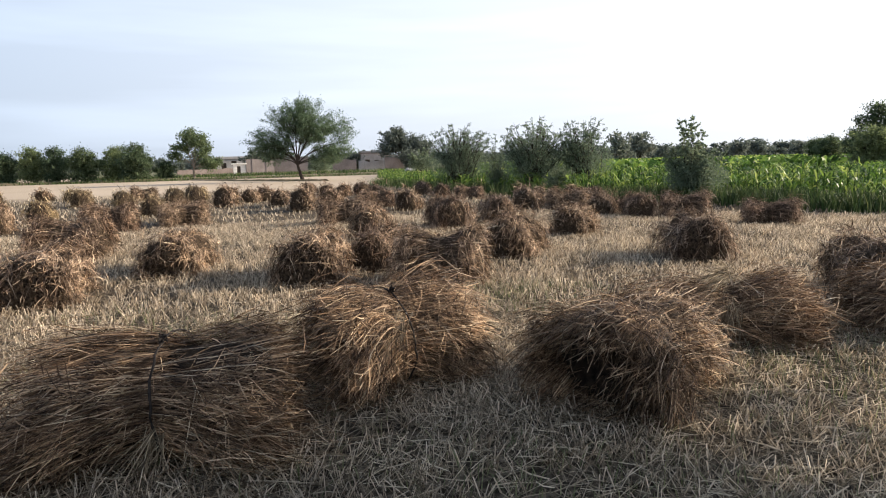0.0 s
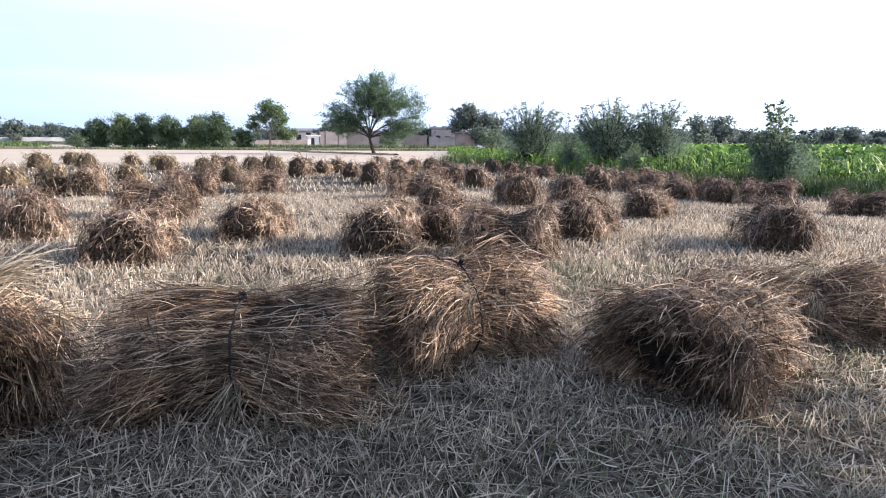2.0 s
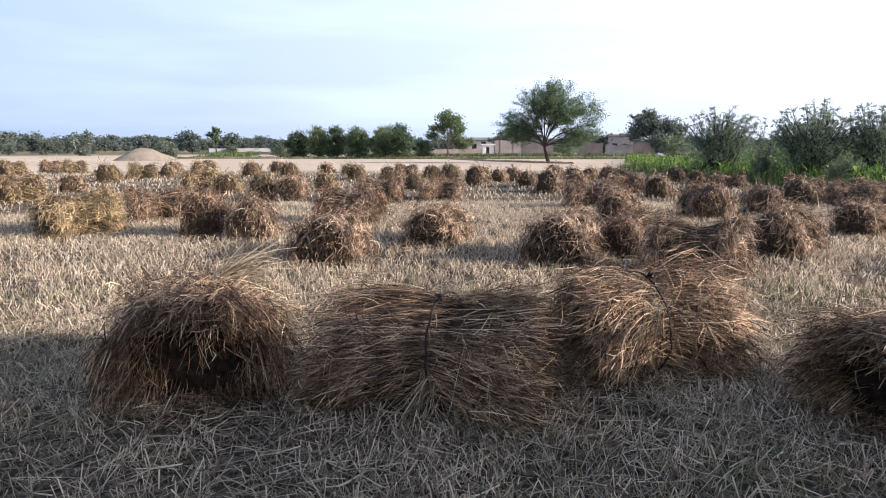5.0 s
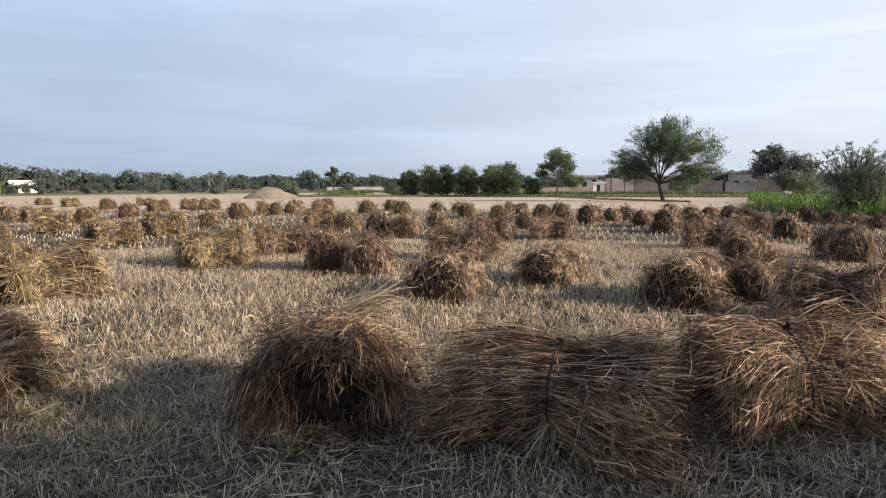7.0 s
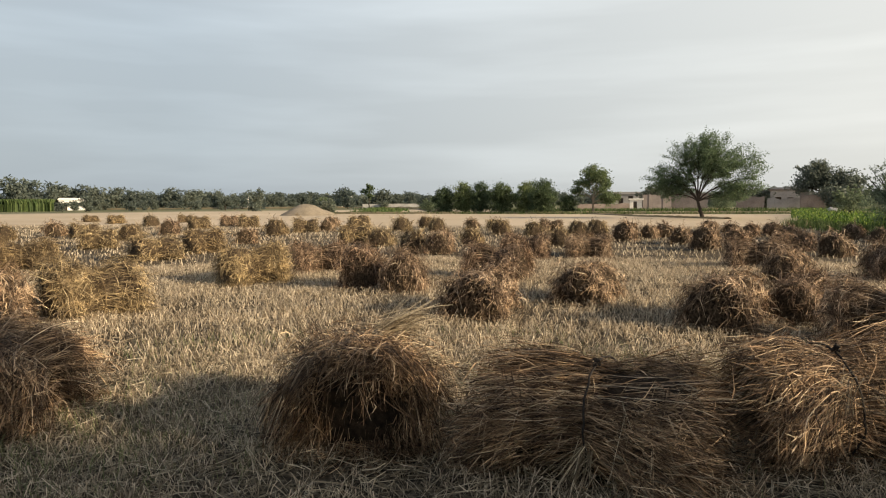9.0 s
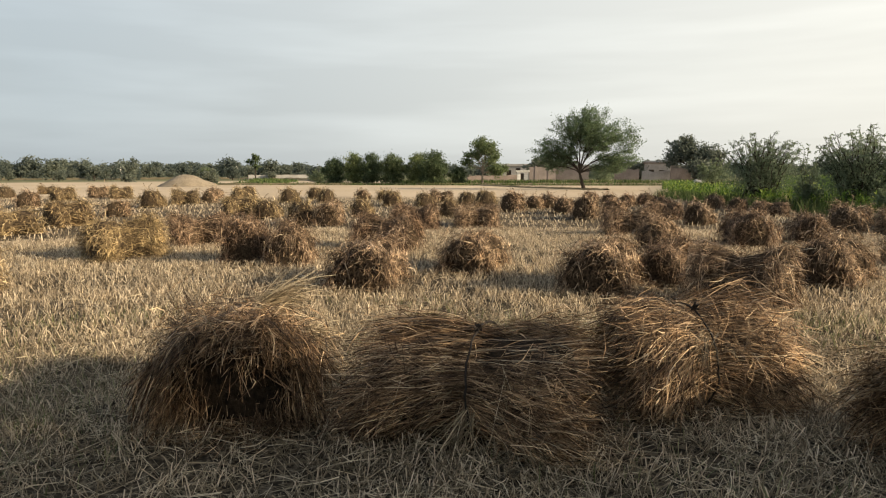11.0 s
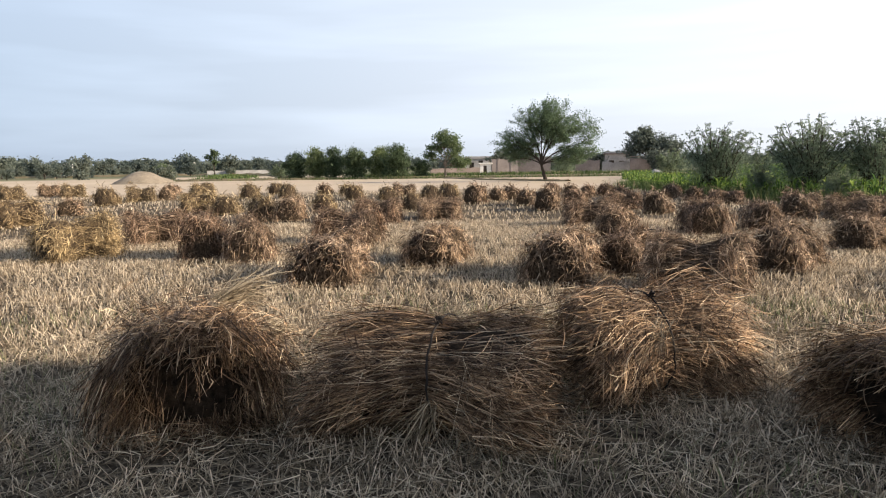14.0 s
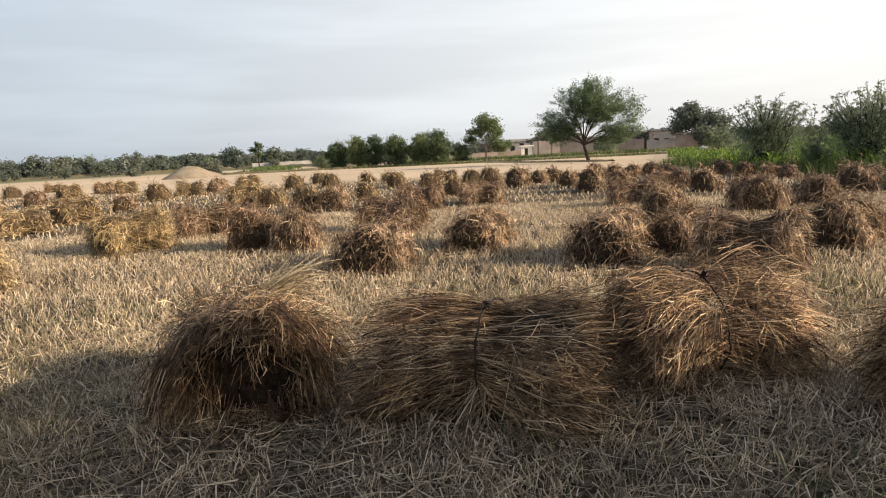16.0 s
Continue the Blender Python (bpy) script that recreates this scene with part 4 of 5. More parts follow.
# dense round trees in a row on the field's far edge
ORCHARD = [tree("orchard_tree", 40 + i, [(0, 0, 2.7, 1.6, 1.6, 1.2), (-0.8, 0.2, 2.0, 1.3, 1.4, 1.0), (0.9, -0.2, 2.1, 1.3, 1.3, 1.0), (0.2, 0.1, 3.2, 0.9, 0.9, 0.7), (-0.4, 0.0, 0.8, 1.5, 1.4, 0.6), (0.7, 0.1, 0.8, 1.4, 1.4, 0.6)],
                0.8, 0.12, LEAF_LIGHT if i == 1 else LEAF_GREEN, 0.12, 9000, 0.25, 130, BARK) for i in range(3)]
spots = [(-48.6, 71.2, 0.86, 0.92), (-45.9, 72.0, 0.86, 1.06), (-43.3, 72.2, 0.90, 1.02), (-40.0, 72.0, 0.92, 1.03), (-38.2, 75.5, 0.95, 1.05), (-34.6, 72.6, 1.10, 1.06), (-32.4, 75.4, 0.62, 0.60)]
for i, (x, y, s, sz) in enumerate(spots):
    ob = ORCHARD[i] if i < 3 else copy_thing(ORCHARD[i % 3], Matrix())
    tagged(at(ob, x, y, 67 * i, s, sz), "round leafy light green tree in a row" if i % 3 == 1 else "round leafy dark green tree in a row", "tree", "row of trees on the field's edge")

# saplings and bushes beside the crop
def leaf_blades(rng, c, size, narrow=0.4):
    n = len(c)
    along = unit(rng, n)
    across = np.cross(along, unit(rng, n))
    across /= np.linalg.norm(across, axis=1, keepdims=True) + 1e-9
    s = size * rng.uniform(0.6, 1.3, (n, 1))
    return diamonds(c, along * s, across * s * narrow)


def shoot_bush(seed, wide, tall, shoots, leaves, leaf_size):
    """A bush of several woody stems: a dense round body below, feathery arching sprays above."""
    rng = np.random.default_rng(seed)
    root = new("sapling_bush")
    foot = rng.normal(0, 0.07, (shoots, 2)) * wide
    out = rng.uniform(0, 2 * np.pi, shoots)
    far = 0.46 * wide * np.sqrt(rng.random(shoots))
    head = np.stack([far * np.cos(out), far * np.sin(out)], -1)
    h = tall * (1.0 - 0.30 * (far / (0.5 * wide)) ** 3) * rng.uniform(0.70, 1.04, shoots)
    t = np.linspace(0, 1, 8)[None, :, None]
    p = np.concatenate([foot[:, None] * (1 - t) + head[:, None] * t ** 1.2 + rng.normal(0, 0.035, (shoots, 8, 2)) * t, h[:, None, None] * (1.12 * t - 0.12 * t ** 3) - 0.05 * (t == 0)], 2)
    stem = tubes(p, np.linspace(0.026, 0.004, 8)[None] * (wide / 3), 4)
    # side twigs, longest half way up, each carrying small leaves along its length
    per = 14
    n = shoots * per
    which, u = np.repeat(np.arange(shoots), per), rng.uniform(0.30, 0.99, n)
    i = np.minimum((u * 7).astype(int), 6)
    w = (u * 7 - i)[:, None]
    c = p[which, i] * (1 - w) + p[which, i + 1] * w
    d = unit(rng, n) * [1, 1, 0.6] + [0, 0, 0.55]
    d += 0.5 * np.concatenate([c[:, :2] / (0.5 * wide), np.zeros((n, 1))], 1)
    d /= np.linalg.norm(d, axis=1, keepdims=True)
    ln = (0.15 * (1.15 - u) + 0.050)[:, None, None] * wide * rng.uniform(0.6, 1.2, (n, 1, 1)) * 0.9
    q = np.linspace(0, 1, 4)[None, :, None]
    tw = c[:, None] + ln * (d[:, None] * q - np.array([0, 0, 0.25]) * q ** 2)
    twig = tubes(tw, np.linspace(0.006, 0.002, 4)[None] * (wide / 3), 3)
    k = rng.integers(0, n, leaves)
    v = rng.uniform(0.1, 1.08, (leaves, 1))
    lc = tw[k, 0] * (1 - v) + tw[k, 3] * v - np.array([0, 0, 0.06]) * ln[k, 0] * np.sin(np.pi * v) + rng.normal(0, 0.022, (leaves, 3)) * wide / 3
    # the thick body
    m = int(0.5 * leaves)
    b = unit(rng, m) * rng.random((m, 1)) ** 0.42 * [0.47 * wide, 0.42 * wide, 0.30 * tall] + [0, 0, 0.40 * tall]
    lump = np.sin(3.1 * b[:, 0] + seed) * np.sin(3.7 * b[:, 2] + 1.0) + 0.6 * rng.normal(size=m)
    b = b[lump > -0.7]
    lc = np.concatenate([lc, b])
    lc[:, 2] = np.maximum(lc[:, 2], 0.03)
    v, f = leaf_blades(rng, lc, leaf_size)
    mesh_object("foliage", v, [f], LEAF_SAPLING, root)
    v, f = merge(stem, twig)
    tagged(mesh_object("woody_shoot", v, f, BARK, root), "thin upright woody shoots", kind="stuff")
    return root


for seed, x, y, wide, tall, shoots, leaves in ((50, 0.95, 32.8, 3.8, 3.25, 30, 17000), (51, 2.85, 33.0, 1.5, 2.85, 8, 2600), (52, 4.15, 28.2, 3.5, 3.25, 30, 17000), (53, 6.3, 28.4, 3.0, 3.2, 22, 12000),
                                               (54, 7.95, 19.9, 2.15, 1.85, 18, 11000), (55, 7.70, 20.0, 1.55, 2.75, 9, 3000), (59, 2.6, 29.2, 1.3, 1.5, 8, 3500), (49, 4.7, 25.4, 1.5, 1.3, 8, 4000)):
    ob = shoot_bush(seed, wide, tall, int(2.6 * shoots), int(1.6 * leaves), 0.042 if seed == 55 else 0.033)
    tagged(at(ob, x, y), "feathery green bush with arching sprays beside the maize", "bush", "bushes along the crop")

for seed, turn, far, wide, tall in ((56, 1.5, 70, 4.0, 2.9), (57, 10.7, 100, 4.4, 2.4), (58, 35.6, 96, 3.6, 2.2)):
    ob = shoot_bush(seed, wide, tall, 16, 4500, 0.10)
    tagged(at(ob, -far * math.sin(radians(turn)), far * math.cos(radians(turn))), "pale green feathery bush at the far edge of the field", "bush", "bushes at the field's far edge")
green_bush = copy_thing(ORCHARD[1], Matrix())
tagged(at(green_bush, -62.1, 62.3, 30, 0.72, 0.58), "low round bright green bush behind the earth heap", "bush")

# trees and bushes behind the maize
tall = tree("hedge_tree", 44, [(0.3, 0, 4.5, 1.2, 1.1, 0.6), (1.4, 0, 3.9, 1.2, 1.0, 0.6), (-0.8, 0, 3.7, 0.8, 0.8, 0.5), (0.6, 0.2, 3.1, 1.0, 0.9, 0.5)],
            2.0, 0.10, LEAF_GREEN, 0.10, 5000, 0.20, 80, BARK, 0.6)
tagged(at(tall, 33.7, 49.8), "thin leafy tree standing above a hedge", "tree")
for i, (x, y, s, sz) in enumerate([(31.2, 46.0, 0.95, 0.80), (36.2, 59.6, 0.80, 0.74), (37.2, 57.0, 0.85, 0.86), (42.5, 72.0, 0.80, 0.74), (34.8, 46.6, 0.9, 0.78)]):
    ob = copy_thing(ORCHARD[(1, 0, 2, 0, 1)[i]], Matrix())
    tagged(at(ob, x, y, 40 * i, s, sz), "round green bush behind the maize", "bush", "bushes behind the maize")

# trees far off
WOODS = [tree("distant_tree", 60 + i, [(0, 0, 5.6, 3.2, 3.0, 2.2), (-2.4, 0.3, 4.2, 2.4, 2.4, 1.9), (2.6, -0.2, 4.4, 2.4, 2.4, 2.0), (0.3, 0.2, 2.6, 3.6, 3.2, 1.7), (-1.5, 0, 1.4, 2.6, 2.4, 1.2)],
              1.4, 0.3, LEAF_HAZED, 0.52, 1600, 0.70, 44, BARK, 1.0, (0, 0), 1, 4) for i in range(4)]
spots = [(-213.7, 85.3, 1.24), (-221.3, 93.2, 1.20), (-191.2, 87.0, 1.04), (-197.5, 97.0, 1.04), (-186.6, 96.4, 0.84), (-193.3, 105.1, 0.88), (-164.7, 94.8, 0.75), (-196.8, 119.2, 0.80),
         (-185.2, 118.8, 0.85), (-173.2, 118.7, 0.76), (-177.5, 130.0, 0.80), (-181.7, 141.0, 0.70), (-100.5, 82.5, 0.55), (-187.6, 165.2, 0.75), (-168.8, 156.2, 0.65), (-129.9, 138.6, 0.85),
         (-108.5, 130.8, 0.65), (-108.6, 143.4, 0.60), (-75.9, 105.4, 0.42), (-60.0, 60.4, 0.30), (-152.0, 150.0, 0.60), (-240.0, 70.0, 1.28), (-158.0, 107.0, 0.70), (-150.0, 118.0, 0.60)]
spots += [(32.3, 115.6, 0.72), (41.6, 133.7, 0.8), (49.2, 141.7, 0.5), (61.8, 125.6, 0.58), (82.5, 148.7, 0.42), (65.2, 146.1, 0.4),
          (-4.8, 104.0, 0.48), (24.0, 118.0, 0.5), (56.0, 120.0, 0.5), (74.0, 132.0, 0.45), (70.0, 100.0, 0.4), (-46.0, 122.0, 0.62), (-37.0, 128.0, 0.6), (-20.5, 124.0, 0.62), (-16.0, 122.0, 0.5)]
skyline = np.random.default_rng(8)
for turn in np.concatenate([np.arange(-46.0, 6.0, 0.75), np.arange(6.0, 92.0, 0.8)]):
    far = skyline.uniform(150, 260)
    spots.append((-far * math.sin(radians(turn)), far * math.cos(radians(turn)), skyline.uniform(0.26, 0.60) * far / 200))
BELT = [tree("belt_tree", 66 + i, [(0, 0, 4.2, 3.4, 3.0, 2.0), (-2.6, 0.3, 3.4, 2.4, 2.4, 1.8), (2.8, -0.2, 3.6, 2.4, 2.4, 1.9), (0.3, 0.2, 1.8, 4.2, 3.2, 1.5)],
             1.2, 0.3, LEAF_HAZED, 0.70, 800, 0.60, 20, BARK, 1.0, (0, 0), 1, 4) for i in range(2)]
for i, turn in enumerate(np.arange(-46.0, 92.0, 1.1)):
    far, s = skyline.uniform(280, 360), skyline.uniform(0.8, 1.25)
    ob = BELT[i] if i < 2 else copy_thing(BELT[i % 2], Matrix())
    tagged(at(ob, -far * math.sin(radians(turn)), far * math.cos(radians(turn)), 53 * i, 1.5 * s, s), "low hazy tree in a belt along the horizon", "tree", "trees on the horizon")
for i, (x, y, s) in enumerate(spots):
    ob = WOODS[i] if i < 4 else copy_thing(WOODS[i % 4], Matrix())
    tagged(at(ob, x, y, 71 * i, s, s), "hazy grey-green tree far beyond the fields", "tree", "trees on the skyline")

# unseen tall trees added beside the field, so that shade falls across the foreground
# the last, small lobe is set low to shade a near bundle
SHADE = tree("shade_tree", 80, [(0, 0.3, 7.6, 3.3, 3.3, 2.3), (0.5, -1.6, 6.4, 3.2, 3.0, 2.2), (-0.6, -2.8, 7.6, 2.8, 2.6, 2.0), (0, -2.0, 9.2, 2.4, 2.4, 1.5), (0, 1.3, 6.6, 2.4, 2.2, 1.6), (0, 3.7, 6.05, 1.1, 0.55, 0.5)],
             4.0, 0.30, LEAF_GREEN, 0.26, 11500, 0.44, 200, BARK)
for i, (x, y, s, sz) in enumerate([(16.5, 1.85, 1.0, 0.96), (19.0, -4.25, 1.2, 1.05), (16.5, -8.05, 1.2, 1.0), (18.0, -13.05, 1.2, 1.1), (22.0, 0.9, 1.1, 1.08)]):
    ob = SHADE if i == 0 else copy_thing(SHADE, Matrix())
    tagged(at(ob, x, y, 0 if i in (0, 4) else 90 * i, s, sz), "unseen tall leafy tree added to shade the field's edge", "tree", "shade trees beside the field")

lone = tree("slender_tree", 70, [(0.3, 0, 5.2, 0.7, 0.7, 0.8), (-1.7, 0, 4.2, 0.9, 0.6, 0.4), (1.2, 0, 4.0, 0.8, 0.6, 0.4), (0, 0, 3.1, 0.7, 0.7, 0.8)],
            2.2, 0.16, LEAF_GREEN, 0.3, 700, 0.30, 26, BARK)
tagged(at(lone, -98.2, 113.3), "slender tree with sparse tufted branches", "tree")


# ---------------------------------------------------------------- far field: banks, earth heap, village
def bank(name, line, wide, tall, mat, label, seed):
    """A low uneven ridge along a line."""
    rng = np.random.default_rng(seed)
    line = np.array(line, dtype=float)
    t = np.linspace(0, len(line) - 1, 90)
    x, y = np.interp(t, np.arange(len(line)), line[:, 0]), np.interp(t, np.arange(len(line)), line[:, 1])
    d = np.gradient(np.stack([x, y], -1), axis=0)
    d /= np.linalg.norm(d, axis=1, keepdims=True)
    n = np.stack([-d[:, 1], d[:, 0]], -1)
    prof = np.array([(-0.5, -0.05), (-0.3, 0.55), (-0.1, 1.0), (0.12, 0.95), (0.32, 0.5), (0.5, -0.05)])
    h = tall * rng.uniform(0.6, 1.2, (90, 6))
    v = np.stack([x[:, None] + n[:, :1] * prof[None, :, 0] * wide, y[:, None] + n[:, 1:] * prof[None, :, 0] * wide, prof[None, :, 1] * h], -1).reshape(-1, 3)
    i, j = np.meshgrid(np.arange(89), np.arange(5), indexing="ij")
    q = np.stack([i * 6 + j, i * 6 + j + 1, (i + 1) * 6 + j + 1, (i + 1) * 6 + j], -1).reshape(-1, 4)
    tagged(mesh_object(name, v, [q], mat, smooth=True), label, "field bank", kind="structure")


bank("trim", [(-68, 64), (-45, 70), (-28, 73), (-5, 78), (20, 84)], 2.0, 0.28, BUND, "low grassy bank between two fields", 1)
bank("trim", [(-28, 72), (-19, 62), (-10, 55)], 1.0, 0.16, BUND, "low grassy bank across the pale field", 2)
bank("trim", [(-48, 88), (-20, 96), (14, 104)], 3.0, 0.35, BUND, "low grassy bank before the village", 3)
bank("trim", [(-230, 78), (-160, 116), (-120, 135), (-80, 110), (-52, 76)], 3.0, 0.5, BUND, "grassy bank along the far fields", 4)
build_grass("bank_grass", 4200, [(-60, 67), (-45, 70.5), (-28, 73.5), (-5, 78.5), (20, 85)], 0.8, 0.35, 0.10, "dry green grass on the field bank")
build_grass("tall_grass", 2600, [(-62, 72), (-78, 96), (-96, 112)], 1.6, 0.5, 0.16, "rough green weeds along a track")


def earth_mound():
    bm = bmesh.new()
    bmesh.ops.create_grid(bm, x_segments=40, y_segments=30, size=1.0)
    for v in bm.verts:
        x, y = v.co.x * 4.6, v.co.y * 3.2
        r = math.hypot((x + 0.6) / (4.0 if x > -0.6 else 3.2), y / 2.8)
        h = 1.62 * max(0.0, 1 - r) ** 0.85
        v.co = Vector((x, y, h - 0.04 + 0.12 * h * noise.noise(Vector((x, y, 0)) * 0.9)))
    me = bpy.data.meshes.new("earth_mound")
    bm.to_mesh(me)
    bm.free()
    me.materials.append(EARTH)
    for p in me.polygons:
        p.use_smooth = True
    ob = new("earth_mound", me)
    ob.matrix_basis = pose(-58.8, 56.4, 0, 0, 0, 46)
    tagged(ob, "long heap of pale dry earth on the field", "earth heap")


earth_mound()


def wall_run(name, a, b, height, mat, label, seed, thick=0.35, pillars=0, cap=None):
    """A boundary wall between two plan points, its top worn uneven."""
    a, b = Vector((*a, 0)), Vector((*b, 0))
    length = (b - a).length
    root = new(name)
    root.matrix_basis = Matrix.Translation(a) @ Euler((0, 0, math.atan2(b.y - a.y, b.x - a.x))).to_matrix().to_4x4()
    rng = np.random.default_rng(seed)
    n = max(6, int(length / 0.8))
    x = np.linspace(0, length, n)
    top = height * (1 + 0.035 * rng.normal(size=n))
    v = np.concatenate([np.stack([x, np.full(n, s * thick / 2), z], -1) for s, z in ((-1, np.full(n, -0.1)), (-1, top), (1, top), (1, np.full(n, -0.1)))])
    i = np.arange(n - 1)
    q = np.concatenate([np.stack([k * n + i, k * n + i + 1, (k + 1) * n + i + 1, (k + 1) * n + i], -1) for k in range(3)])
    ends = np.array([[0, n, 2 * n, 3 * n], [n - 1, 4 * n - 1, 3 * n - 1, 2 * n - 1]])
    mesh_object("wall", v, [q, ends], mat, root)
    for k in range(pillars):
        c = length * (k + 0.5) / pillars
        part("pillar", box_mesh(c - 0.22, c + 0.22, -thick / 2 - 0.10, thick / 2 + 0.10, -0.1, height + 0.12), mat, root)
    if cap:
        part("coping", box_mesh(-0.05, length + 0.05, -thick / 2 - 0.08, thick / 2 + 0.08, height + 0.05, height + 0.17), cap, root)
    return tagged(root, label, "wall")


def house(name, a, b, deep, height, mat, label, openings=(), roof_mat=None, parapet=0.3):
    """A flat-roofed house whose front runs from a to b; openings: (from, to, sill, head) in metres along the front."""
    a, b = Vector((*a, 0)), Vector((*b, 0))
    length = (b - a).length
    root = new(name)
    root.matrix_basis = Matrix.Translation(a) @ Euler((0, 0, math.atan2(b.y - a.y, b.x - a.x))).to_matrix().to_4x4()
    # front wall in strips round its openings
    cuts = sorted(openings)
    x = 0.0
    for x0, x1, z0, z1 in cuts:
        part("wall", box_mesh(x, x0, 0, 0.3, -0.1, height), mat, root)
        if z0 > 0.05:
            part("wall", box_mesh(x0, x1, 0, 0.3, -0.1, z0), mat, root)
        part("wall", box_mesh(x0, x1, 0, 0.3, z1, height), mat, root)
        part("window" if z0 > 0.05 else "door", box_mesh(x0, x1, 0.12, 0.18, z0, z1), DARK_OPENING, root)
        x = x1
    part("wall", box_mesh(x, length, 0, 0.3, -0.1, height), mat, root)
    part("wall", box_mesh(0, 0.3, 0.3, deep, -0.1, height), mat, root)
    part("wall", box_mesh(length - 0.3, length, 0.3, deep, -0.1, height), mat, root)
    part("wall", box_mesh(0.3, length - 0.3, deep - 0.3, deep, -0.1, height), mat, root)
    part("roof", box_mesh(-0.25, length + 0.25, -0.25, deep + 0.25, height, height + 0.22), roof_mat or mat, root)
    if parapet:
        part("parapet", box_mesh(0, length, 0.0, 0.2, height + 0.22, height + 0.22 + parapet), mat, root)
    return tagged(root, label, "house")


def polar(turn, far):
    """Plan point by the angle to the left of +y, in degrees, and the distance."""
    return (-far * math.sin(radians(turn)), far * math.cos(radians(turn)))


wall_run("low_wall", polar(22.4, 112), polar(18.0, 114), 1.05, BRICKWORK, "low mud wall at the village edge", 3)
wall_run("boundary_wall", polar(16.9, 116), polar(14.6, 117), 2.5, MUD, "grey-brown boundary wall of the village with two pillars", 1, 0.35, 2)
wall_run("boundary_wall", polar(14.5, 118), polar(11.7, 118), 2.6, MUD, "mauve-brown mud boundary wall of the village", 2, 0.4, 0, MUD)
wall_run("boundary_wall", polar(9.6, 118), polar(7.5, 118), 2.1, MUD, "weathered mud boundary wall of the village", 4)
wall_run("boundary_wall", polar(5.0, 106), polar(1.8, 107), 2.35, BRICKWORK, "brown brick wall before a dark tree", 5, 0.35, 0, BRICKWORK)
wall_run("boundary_wall", polar(7.3, 112), polar(5.0, 112), 1.7, CONCRETE, "grey low wall of a farmyard", 6)
house("farm_house", polar(8.4, 126), polar(7.3, 126), 5, 2.6, MUD, "flat-roofed mud farm house in the village", [(1.0, 1.9, 0.0, 2.0)], CONCRETE)
house("farm_house", polar(7.1, 122), polar(5.0, 122), 5, 3.1, CONCRETE, "grey flat-roofed farm house with a dark roof edge", [(0.8, 1.7, 0.0, 2.0), (2.6, 3.5, 0.9, 1.9)], BRICKWORK)
house("upper_room", polar(6.2, 138), polar(5.5, 138), 3, 3.5, CONCRETE, "small mud upper storey above the farm roofs", [(0.4, 1.0, 2.6, 3.4)], CONCRETE)
house("village_house", polar(19.3, 140), polar(16.9, 140), 6, 2.9, CONCRETE, "small grey plastered village house", [(1.0, 2.0, 0.0, 2.1), (3.0, 4.0, 1.6, 2.5)], CONCRETE)
house("gate_house", polar(17.95, 116), polar(16.95, 116), 1.2, 1.7, LIME, "whitewashed gateway in the village wall", [(0.6, 1.2, 0.0, 1.4)], LIME, 0.0)
house("village_house", polar(16.3, 150), polar(14.4, 150), 6, 3.9, MUD, "mud house behind the boundary wall", [(1.0, 1.8, 2.4, 3.3)], CONCRETE)
house("village_house", polar(3.4, 140), polar(1.6, 140), 6, 4.2, CONCRETE, "grey plastered house behind a dark tree", [(1.0, 1.8, 2.4, 3.3)], BRICKWORK)
house("white_house", polar(65.4, 205), polar(63.6, 205), 6, 2.9, LIME, "long whitewashed building among far trees", [(1.0, 2.0, 0.0, 2.0), (3.2, 4.0, 0.9, 1.9)], LIME)
house("white_house", polar(43.6, 195), polar(42.4, 195), 6, 3.2, LIME, "whitewashed building among far trees", [(1.2, 2.2, 0.0, 2.0)], LIME)
house("white_house", polar(52.5, 225), polar(51.2, 225), 6, 3.3, LIME, "small whitewashed house among far trees", [(1.2, 2.2, 0.0, 2.0)], CONCRETE)
wall_run("long_wall", polar(41.5, 160), polar(36.0, 160), 1.2, CONCRETE, "long grey wall among far trees", 7)
wall_run("long_wall", polar(71.0, 215), polar(66.0, 212), 2.0, LIME, "long pale wall among far trees", 8)


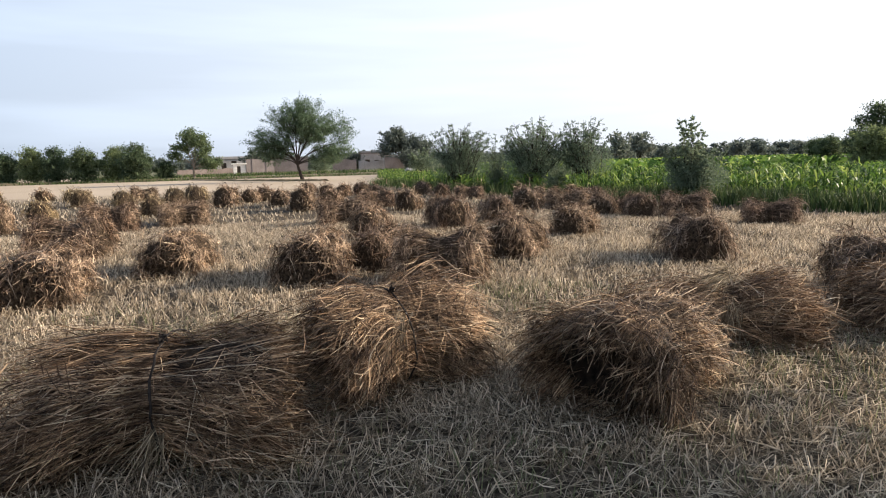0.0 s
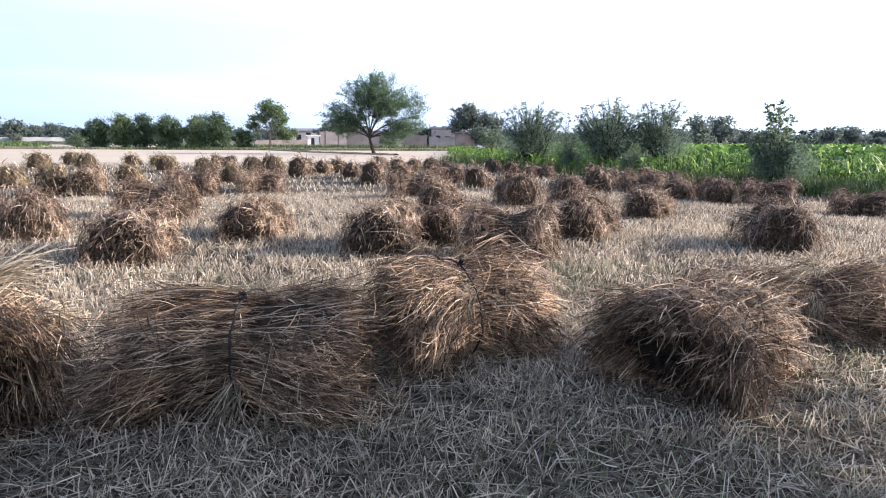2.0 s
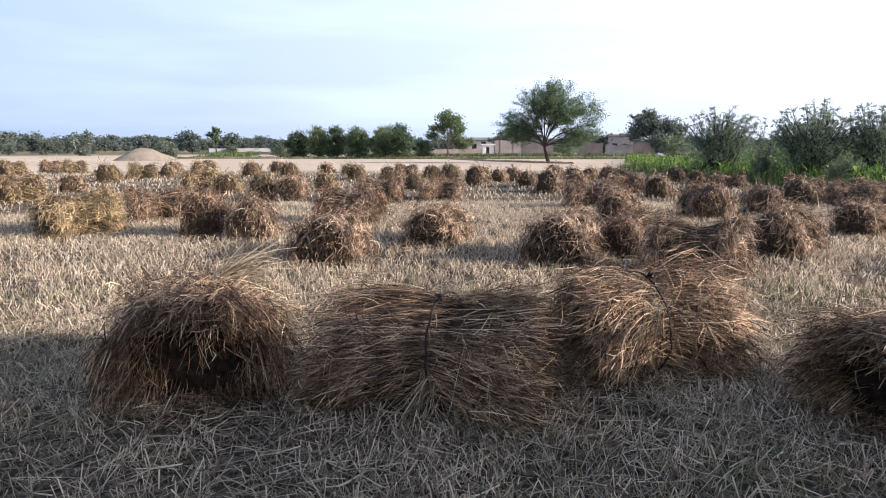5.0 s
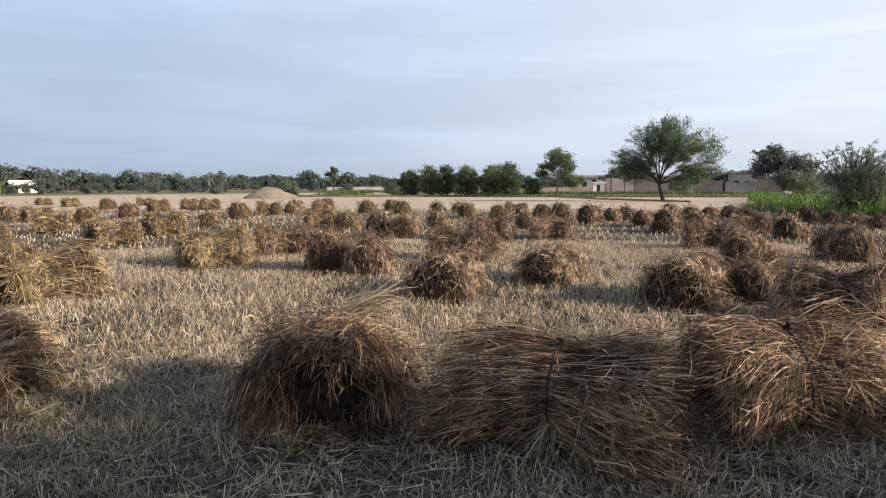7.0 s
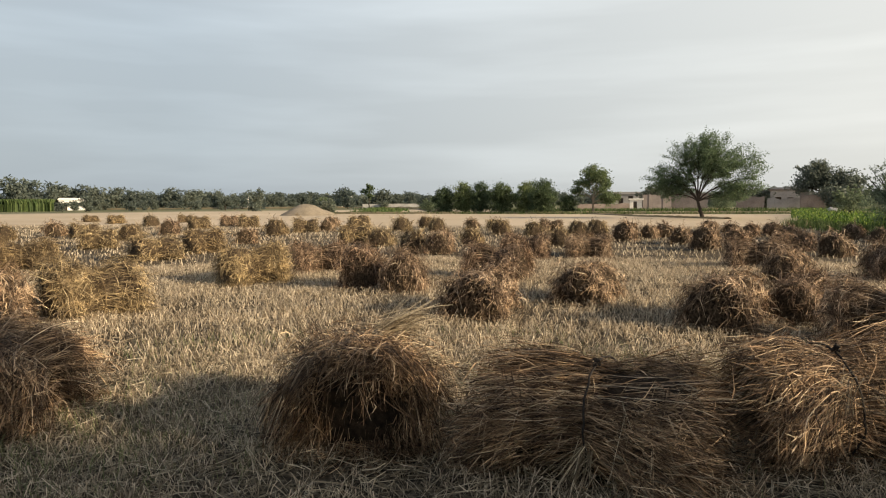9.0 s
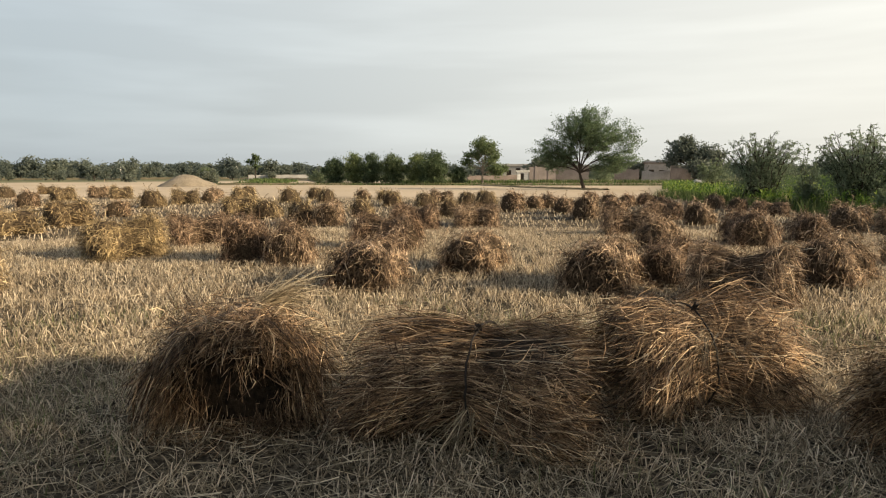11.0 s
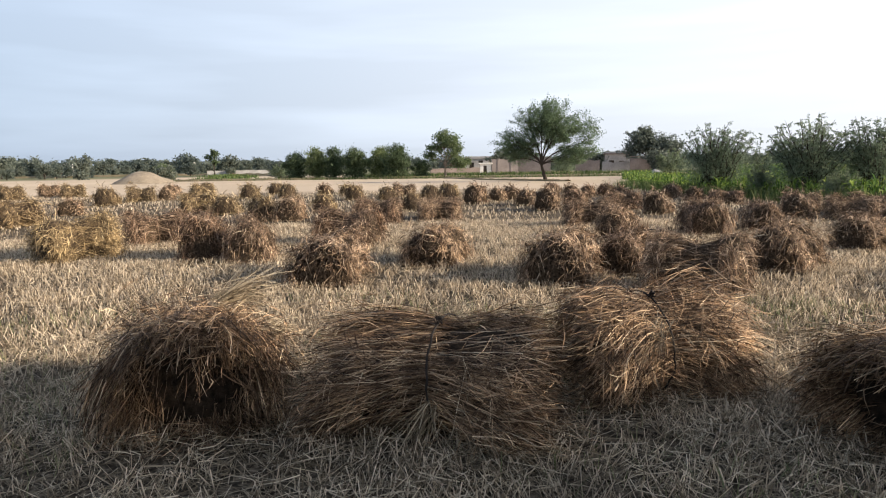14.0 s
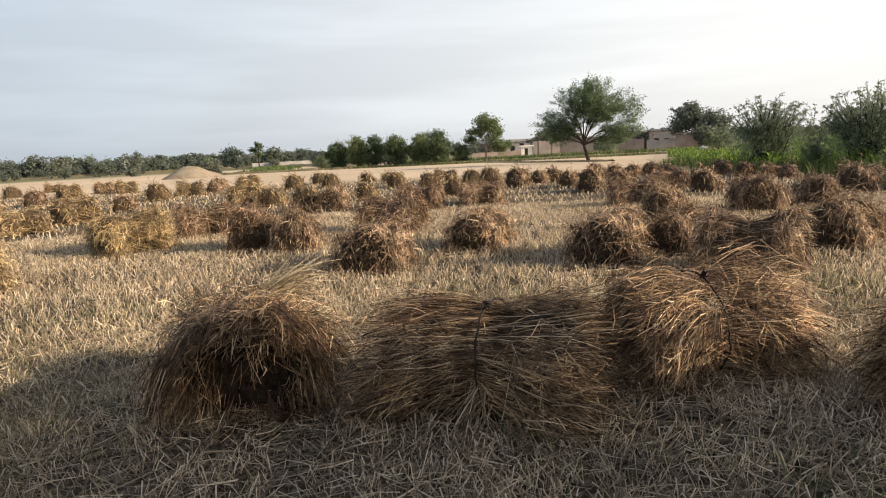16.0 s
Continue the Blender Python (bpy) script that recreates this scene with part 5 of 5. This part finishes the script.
def rubble_heap():
    bm = bmesh.new()
    bmesh.ops.create_icosphere(bm, subdivisions=3, radius=1.0)
    for v in bm.verts:
        s = 1 + 0.25 * noise.noise(v.co * 2.0)
        v.co = Vector((v.co.x * 1.0 * s, v.co.y * 0.9 * s, max(-0.05, v.co.z * 0.62 * s)))
    me = bpy.data.meshes.new("rubble_heap")
    bm.to_mesh(me)
    bm.free()
    me.materials.append(CONCRETE)
    ob = new("rubble_heap", me)
    ob.matrix_basis = pose(-4.2, 84.0, 0)
    tagged(ob, "small heap of pale rubble at the field's edge", "rubble heap")


rubble_heap()


def far_crop():
    rng = np.random.default_rng(77)
    n = 11000
    a = np.radians(rng.uniform(65.8, 80.0, n))
    r = rng.uniform(178, 196, n)
    x, y = -r * np.sin(a), r * np.cos(a)
    h = 2.9 * rng.uniform(0.9, 1.05, n)
    p = np.stack([np.stack([x, y, 0 * x], -1), np.stack([x + 0.1, y, 0.6 * h], -1), np.stack([x + rng.normal(0, 0.4, n), y + rng.normal(0, 0.4, n), h], -1)], 1)
    b = rng.uniform(0, np.pi, n)
    v, q = ribbons(p, np.broadcast_to(np.array([0.35, 0.5, 0.12])[None], (n, 3)), np.stack([np.cos(b), np.sin(b), 0 * b], -1))
    tagged(mesh_object("tall_crop", v, [q], CROP_FAR), "tall green crop in a far field", "crop", kind="stuff")


far_crop()


def low_crop():
    rng = np.random.default_rng(78)
    n = 9000
    a = np.radians(rng.uniform(-46, -1, n))
    r = rng.uniform(60, 120, n)
    x, y = -r * np.sin(a), r * np.cos(a)
    h = 0.95 * rng.uniform(0.6, 1.15, n)
    b, lean = rng.uniform(0, 2 * np.pi, n), rng.normal(0, 0.35, (n, 2))
    p = np.stack([np.stack([x, y, 0 * x], -1), np.stack([x + 0.4 * lean[:, 0], y + 0.4 * lean[:, 1], 0.7 * h], -1), np.stack([x + lean[:, 0], y + lean[:, 1], h], -1)], 1)
    v, q = ribbons(p, np.broadcast_to(np.array([0.5, 0.8, 0.15])[None], (n, 3)), np.stack([np.cos(b), np.sin(b), 0 * b], -1))
    tagged(mesh_object("low_crop", v, [q], MAIZE), "green crop reaching back towards far trees", "crop", kind="stuff")


low_crop()
